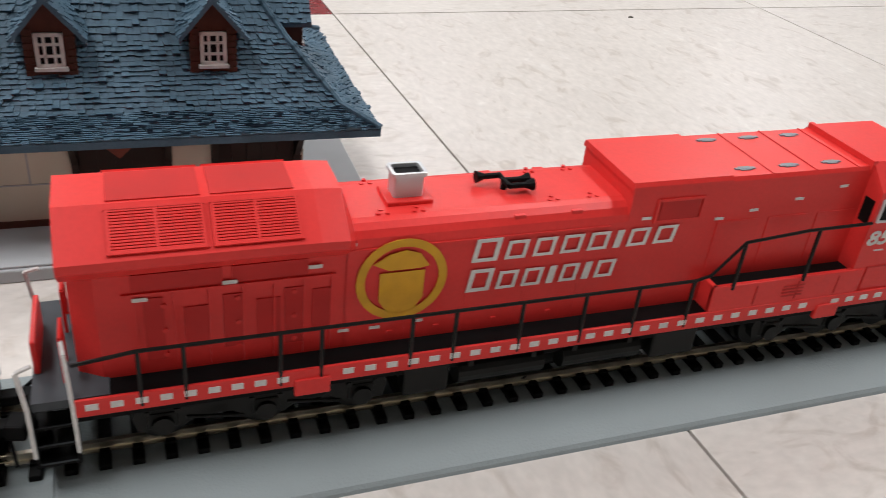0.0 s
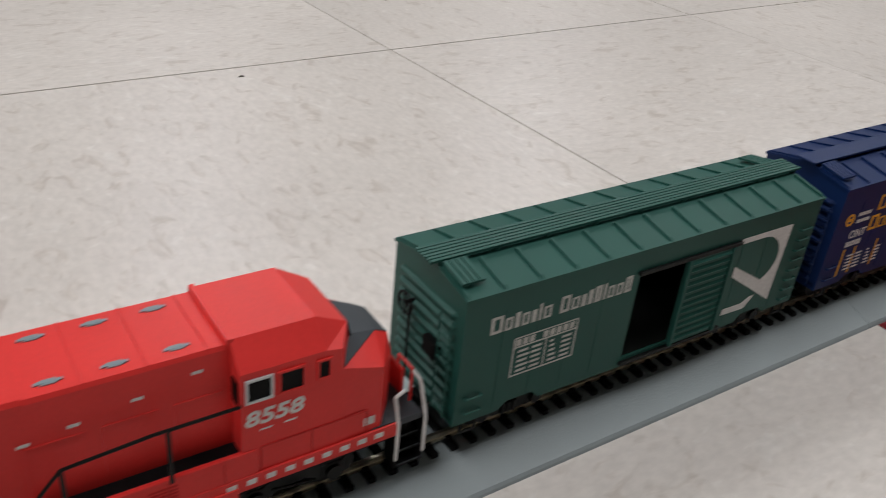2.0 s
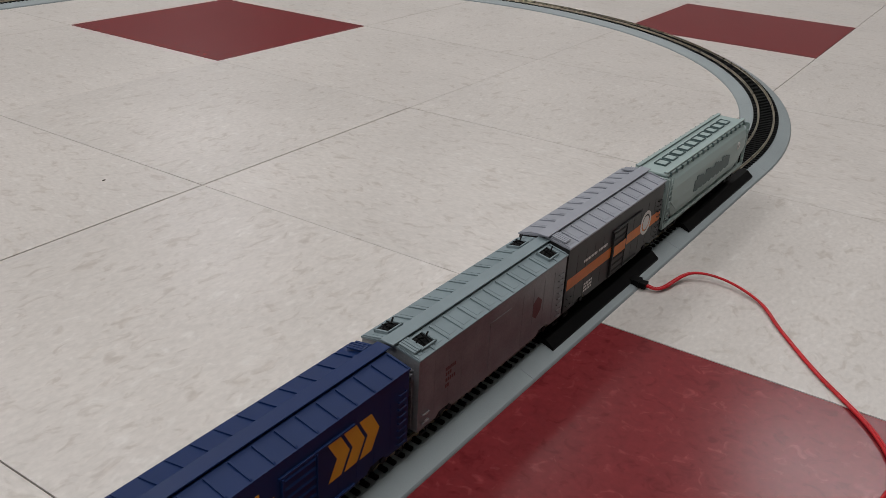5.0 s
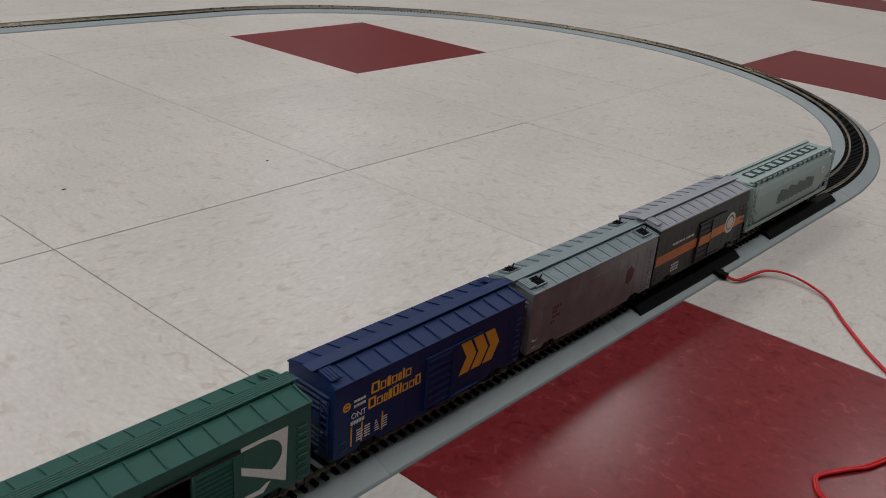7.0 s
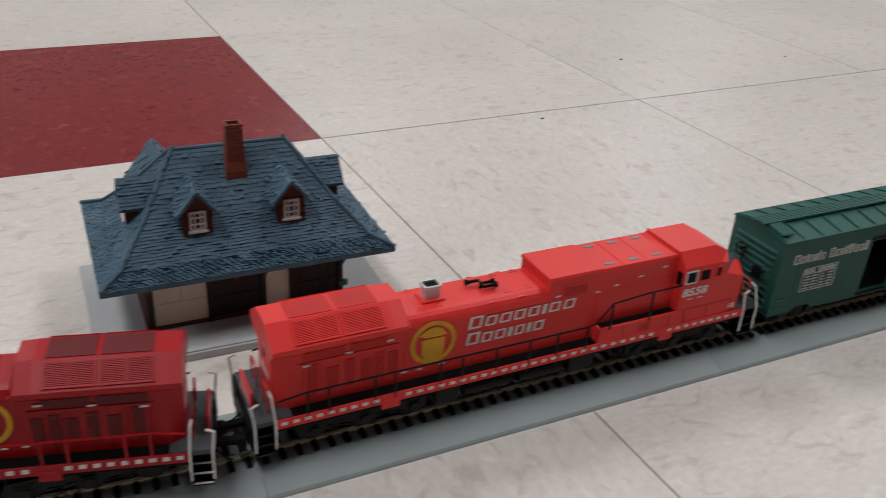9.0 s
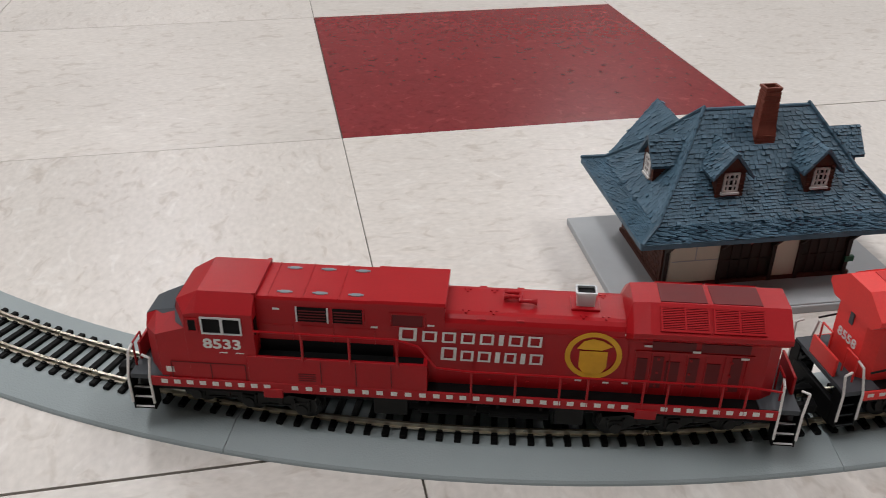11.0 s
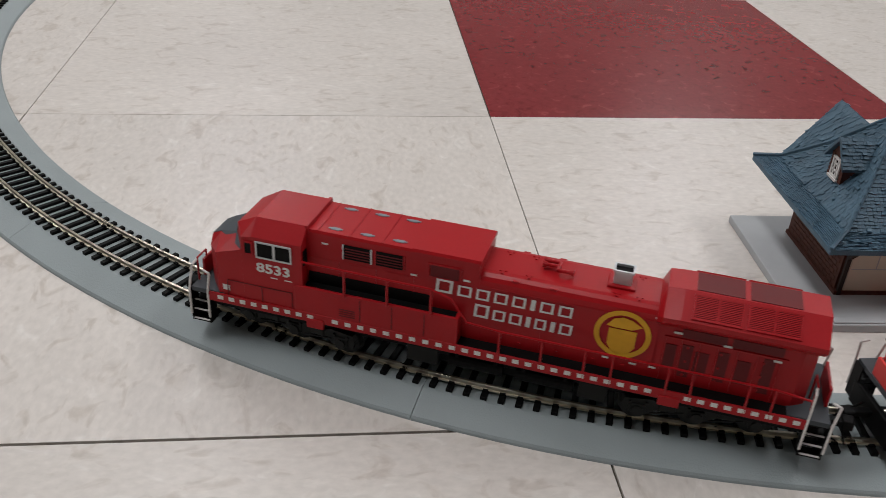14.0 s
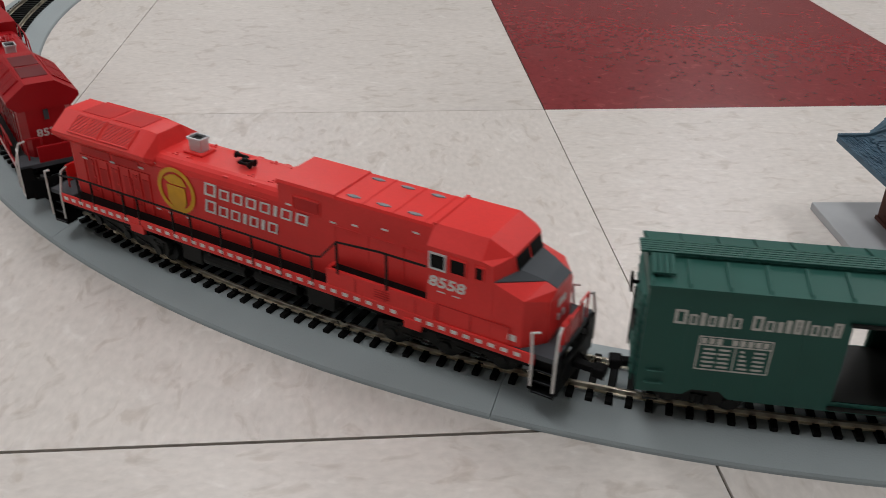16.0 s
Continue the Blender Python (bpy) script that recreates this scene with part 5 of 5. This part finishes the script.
def dormer(parent, m, back):
    """A gabled dormer facing -y in its own space; back: how far its roof runs in."""
    d = new("dormer")
    d.parent = parent
    d.empty_display_size = 0.004
    bm = bmesh.new()
    prism(bm, [(-6.6, -6), (6.6, -6), (6.6, 12.5), (0, 20.0), (-6.6, 12.5)], 0, back, "y")
    bm.transform(m)
    part("brick_cheek", bm, M_BRICK, d, "dark brown brick dormer")
    bm = bmesh.new()
    for k in range(8):
        z = -3 + k * 2.0
        box(bm, -6.8, -4.4, -0.25, 0.2, z, z + 1.5)
        box(bm, 4.4, 6.8, -0.25, 0.2, z, z + 1.5)
    bm.transform(m)
    part("brick_course", bm, M_BRICK, d)
    bm = bmesh.new()
    for sx in (-1, 1):
        prism(bm, [(sx * 9.8, 8.6), (sx * 9.8, 9.8), (0, 21.8), (0, 20.2)], -2.6, back, "y")
    bm.transform(m)
    part("dormer_roof", bm, M_ROOF, d, "blue slate gable roof")
    for sx in (-1, 1):
        def edges(v, sx=sx):
            x, z = sx * (9.8 * (1 - v)), 9.8 + 12.0 * v
            return m @ Vector((x, -2.6, z)), m @ Vector((x, back, z))
        slates("slate_course", d, edges, 9, 1.9, 5 + sx)
    sash(d, m @ Matrix.Translation((0, -0.3, 1.6)), 7.6, 10.0)
    return d


def station():
    t = thing("model_station", pose(-0.1185, -0.1960, 0, 0, 0, -2.5), "model station with blue slate roof and cream walls on grey base", "model building")
    part("base_slab", boxes((-75, 74, -55, 47, 0, 4.2), bev=0.5), M_BASE, t, "pale grey base slab")
    part("platform_edge", boxes((-60, 74, -54, -50, 4.2, 5.0), bev=0.3), M_BASE, t)
    # walls
    core = part("wall", boxes((-49.5, 49, -28.0, 28.5, 4, 40)), M_BRICK, t, "dark brown brick walls")
    bm = bmesh.new()
    for k in range(14):
        z = 5 + k * 2.4
        off = (k % 2) * 2.2
        for j in range(11):
            y = -26 + j * 4.6 + off
            box(bm, -49.85, -49.4, y, y + 4.1, z, z + 1.9)
    part("brick_course", bm, M_BRICK, core)
    for x0, x1, mt, lab in ((-46, -20, M_CREAM, "cream panel with a dark frieze"), (7, 21, M_CREAM, "cream panel")):
        part("wall_panel", boxes((x0, x1, -29.6, -27.9, 4.2, 39), bev=0.2), mt, core, lab)
    part("panel_line", boxes((-45, -21, -29.75, -29.5, 18, 18.5), (-33.3, -32.8, -29.75, -29.5, 18.5, 33)), M_BASE, core)
    for x0, x1 in ((-20, 7), (21, 47)):
        part("recess", boxes((x0 + 0.2, x1 - 0.2, -28.9, -27.9, 4.2, 39)), M_DARKWOOD, core, "dark timber bay")
        n = 5
        for k in range(n + 1):
            x = x0 + 1 + (x1 - x0 - 2) * k / n
            part("timber", boxes((x - 0.5, x + 0.5, -29.4, -28.8, 4.2, 38)), M_DARKWOOD, core)
        part("timber", boxes((x0 + 0.5, x1 - 0.5, -29.5, -28.8, 16, 17)), M_DARKWOOD, core)
    bm = bmesh.new()
    for k in range(8):
        x = -44.5 + k * 3.1
        box(bm, x, x + 2.2, -30.1, -29.5, 34.2, 36.8)
    for k in range(4):
        x = 8.5 + k * 3.1
        box(bm, x, x + 2.2, -30.1, -29.5, 34.2, 36.8)
    part("frieze", bm, M_DARKWOOD, core, "row of dark dentils")
    for x in (-48, -20, 7, 21, 47):
        part("bracket", prism(bmesh.new(), [(-29.0, 24), (-30.6, 24), (-42, 36.5), (-42, 38), (-29.0, 38)], x - 0.9, x + 0.9), M_DARKWOOD, t, "dark timber eave bracket")
        part("post", boxes((x - 1.0, x + 1.0, -30.8, -29.2, 4.2, 38)), M_DARKWOOD, t)
    for y in (-20, 5, 28):
        for sx in (-1, 1):
            part("bracket", prism(bmesh.new(), [(sx * 49, 24), (sx * 50.4, 24), (sx * 62, 36.5), (sx * 62, 38), (sx * 49, 38)], y - 0.9, y + 0.9, "y"), M_DARKWOOD, t, "dark timber eave bracket")
    bm = bmesh.new()
    for k in range(5):
        box(bm, 49.0, 50.2, -24 + k * 4, -23.2 + k * 4, 6, 34)
    for z in (8, 15, 22, 29, 33):
        box(bm, 49.0, 50.4, -24, -7.2, z, z + 0.9)
    for z in (10, 17, 24, 31):
        box(bm, 46.4, 48.6, -30.6, -29.4, z, z + 1.0)
    part("side_lattice", bm, M_CREAM, core, "cream glazed lattice")
    part("green_trim", boxes((46, 50.6, -31.2, -29.4, 12, 15), (49.2, 50.8, -22, -8, 10.5, 13)), M_GREENTRIM, core)
    bm = bmesh.new()
    prism(bm, [(-7.0, 27.0), (-1.2, 32.5), (-7.0, 38.0), (-12.8, 32.5)], -33.0, -32.0, "y")
    part("diamond_sign", bm, M_CHIM, t, "dull red diamond sign")
    # a small bush and a crate by the corner
    part("foundation", boxes((-50.3, 50, -30.4, 29.2, 3.6, 6.2)), M_BRICK, core)
    # main roof
    bm = bmesh.new()
    rings = [[(-x, -y, z), (x, -y, z), (x, y, z), (-x, y, z)] for x, y, z in RINGS]
    rings.insert(0, [(-68.6, -47.6, 38.4), (68.6, -47.6, 38.4), (68.6, 47.6, 38.4), (-68.6, 47.6, 38.4)])
    loft(bm, rings)
    roof = part("roof", bm, M_ROOF, t, "flared hipped roof of blue slates")

    def side(sx, sy, ends):
        def edges(v):
            x, y, z = roof_at(v)
            if ends:
                return Vector((sx * x, -y, z)), Vector((sx * x, y, z))
            return Vector((-x, sy * y, z)), Vector((x, sy * y, z))
        return edges
    slates("slate_course", roof, side(0, -1, False), 42, 2.1, 11)
    slates("slate_course", roof, side(0, 1, False), 36, 2.3, 12)
    slates("slate_course", roof, side(-1, 0, True), 40, 2.1, 13)
    slates("slate_course", roof, side(1, 0, True), 40, 2.1, 14)
    for sx in (-1, 1):
        for sy in (-1, 1):
            pts = [Vector((sx * roof_at(k / 18)[0], sy * roof_at(k / 18)[1], roof_at(k / 18)[2] + 0.9)) for k in range(19)]
            for a, b in zip(pts, pts[1:]):
                part("hip_cap", rods([a, b + (b - a) * 0.25], 1.0), M_ROOF, roof)
    part("ridge_cap", rods([(-28, 0, 84.4), (28, 0, 84.4)], 1.1, 8), M_ROOF, roof)
    part("fascia", boxes((-69.5, 69.5, -48.7, -47.8, 37.6, 39.8), (-69.5, 69.5, 47.8, 48.7, 37.6, 39.8), (-69.7, -68.9, -48, 48, 37.6, 39.8), (68.9, 69.7, -48, 48, 37.6, 39.8)), M_ROOF, roof)
    # chimney
    bm = bmesh.new()
    cx, cy = 0.5, -8.5
    loft(bm, [[(cx + a * w, cy + b * d, z) for a, b in ((-1, -1), (1, -1), (1, 1), (-1, 1))] for w, d, z in ((5.0, 4.0, 64), (5.0, 4.0, 75), (4.4, 3.5, 80), (3.6, 3.0, 96.5), (4.1, 3.4, 97), (4.1, 3.4, 98.2), (2.9, 2.3, 98.2), (2.9, 2.3, 92))])
    chim = part("chimney", bm, M_CHIM, t, "tapered red brick chimney")
    bm = bmesh.new()
    for k in range(15):
        z = 70 + k * 1.75
        w, d = (5.0, 4.0) if z < 75 else (4.25 - (z - 80) * 0.026, 3.45 - (z - 80) * 0.018)
        if 75 < z < 80:
            continue
        for j in range(3):
            a = -w + (2 * w) * (j + (0.15 if k % 2 else 0)) / 3
            box(bm, cx + a, cx + min(w, a + 2 * w / 3 - 0.35), cy - d - 0.22, cy - d + 0.2, z, z + 1.35)
        for sx in (-1, 1):
            for j in range(2):
                a = -d + 2 * d * j / 2
                box(bm, cx + sx * w - 0.2, cx + sx * w + 0.2, cy + a + 0.1, cy + a + d - 0.3, z, z + 1.35)
    part("brick_course", bm, M_CHIM, chim)
    # dormers
    for x in (-22.5, 22.0):
        dormer(t, Matrix.Translation((x, -30.0, 53.5)), 24)
    dormer(t, Matrix.Translation((-52.0, -3, 52.0)) @ Matrix.Rotation(radians(-90), 4, "Z"), 26)
    dormer(t, Matrix.Translation((52.0, -3, 52.0)) @ Matrix.Rotation(radians(90), 4, "Z"), 26)
    # rear cross gable
    bm = bmesh.new()
    prism(bm, [(-57, 38), (-57, 39.5), (-31, 73), (-5, 39.5), (-5, 38)], 4, 47, "y")
    g = part("rear_gable", bm, M_ROOF, t, "steep rear gable of blue slate")
    for sx in (-1, 1):
        def edges(v, sx=sx):
            x, z = -31 + sx * 26 * (1 - v), 39.5 + 33.5 * v
            return Vector((x, 4, z)), Vector((x, 47, z))
        slates("slate_course", g, edges, 20, 2.3, 31 + sx)
    return t


station()

# ---------------------------------------------------------------- the feeder wire


def smooth_path(pts, n):
    out = []
    pts = [Vector(p) for p in pts]
    ext = [2 * pts[0] - pts[1], *pts, 2 * pts[-1] - pts[-2]]
    for a, b, c, d in zip(ext, ext[1:], ext[2:], ext[3:]):
        for k in range(n):
            t = k / n
            out.append(0.5 * ((2 * b) + (c - a) * t + (2 * a - 5 * b + 4 * c - d) * t * t + (3 * b - a - 3 * c + d) * t ** 3))
    return out + [pts[-1]]


def feeder_wire():
    t = thing("feeder_wire", Matrix.Identity(4), "twin red feeder wire with a black plug lying on the floor", "wire")
    m = Matrix.Translation((672, -365, 0)) @ Matrix.Rotation(radians(-92), 4, "Z")
    bm = boxes((-9, 8, -4.5, 4.5, 0.6, 6.2), (6, 13, -3.4, 3.4, 1.0, 5.4), (-13, -8, -7, 7, 0.6, 7), bev=0.6)
    bm.transform(m)
    part("plug", bm, M_TIE, t, "black plastic plug")
    way = [(672, -376, 3.2), (675, -387, 2.6), (706, -397, 5.0), (713, -419, 4.5), (701, -448, 2.0), (671, -471, 1.2), (634, -501, 1.2), (591, -541, 1.2), (552, -556, 1.6), (503, -543, 1.4),
           (486, -533.5, 1.4), (469, -524, 1.2), (460, -525, 1.2), (451, -533, 1.2), (444, -560, 1.2), (450, -640, 1.2), (520, -760, 1.2)]
    path = smooth_path(way, 8)
    for k, off in enumerate((-0.95, 0.95)):
        pts = []
        for i, p in enumerate(path):
            d = (path[min(i + 1, len(path) - 1)] - path[max(i - 1, 0)]).normalized()
            s = d.cross(Vector((0, 0, 1))).normalized()
            twist = math.cos(i * 0.045 + 0.3)
            pts.append(p + s * off * (0.45 + 0.55 * abs(twist)) + Vector((0, 0, off * 0.35 * math.sin(i * 0.045))))
        part("strand", tube(pts, 0.95), M_WIRE, t, "red insulated strand", smooth=True)


feeder_wire()

# ---------------------------------------------------------------- what moves
RUN = ((0.0, 0.0), (10.5, 0.0), (11.1, 0.0), (11.7, 0.0), (13.15, 0.0), (13.3, 0.0028), (13.5, 0.0135), (13.75, 0.033), (14.0, 0.0575), (14.25, 0.092), (14.5, 0.133), (14.75, 0.179),
       (15.0, 0.228), (15.25, 0.279), (15.5, 0.336), (15.75, 0.391), (16.0, 0.447))


def run_at(t):
    for (a, x), (b, y) in zip(RUN, RUN[1:]):
        if t <= b:
            return x + (y - x) * (t - a) / (b - a)
    return RUN[-1][1]


def gone(t, run, slack, creep):
    """How far a car has rolled from its first place."""
    return creep * min(1.0, max(0.0, (t - 10.5) / 1.2)) + max(0.0, run - slack)


def motions():
    place = {}
    for ob, s, half, back, slack, creep in TRAIN:
        place[ob] = (s + creep, half, back, slack, creep)
        walk(ob, [(t, on_line(s + creep - gone(t, run, slack, creep), half, back)) for t, run in RUN])
    for ob, car, x in TRUCKS:
        s, half, back, slack, creep = place[car]
        rows = []
        for t, run in RUN:
            now = s - gone(t, run, slack, creep)
            m = on_line(now, half, back)
            d = line(now + (-x if back else x))[1] * (-1 if back else 1)
            d = m.to_3x3().inverted() @ d
            rows.append((t, Matrix.Translation((x, 0, 0)) @ Matrix.Rotation(math.atan2(d.y, d.x), 4, "Z")))
        walk(ob, rows)
    times = [0.0, 10.5, 11.1, 11.7] + [13.1 + k / FPS for k in range(int(2.9 * FPS) + 1)]
    for ob, car, x, r in WHEELS:
        s, half, back, slack, creep = place[car]
        sign = 1 if back else -1
        walk(ob, [(t, Matrix.Translation((x, 0, r)) @ Matrix.Rotation(sign * gone(t, run_at(t), slack, creep) / r, 4, "Y")) for t in times])


motions()
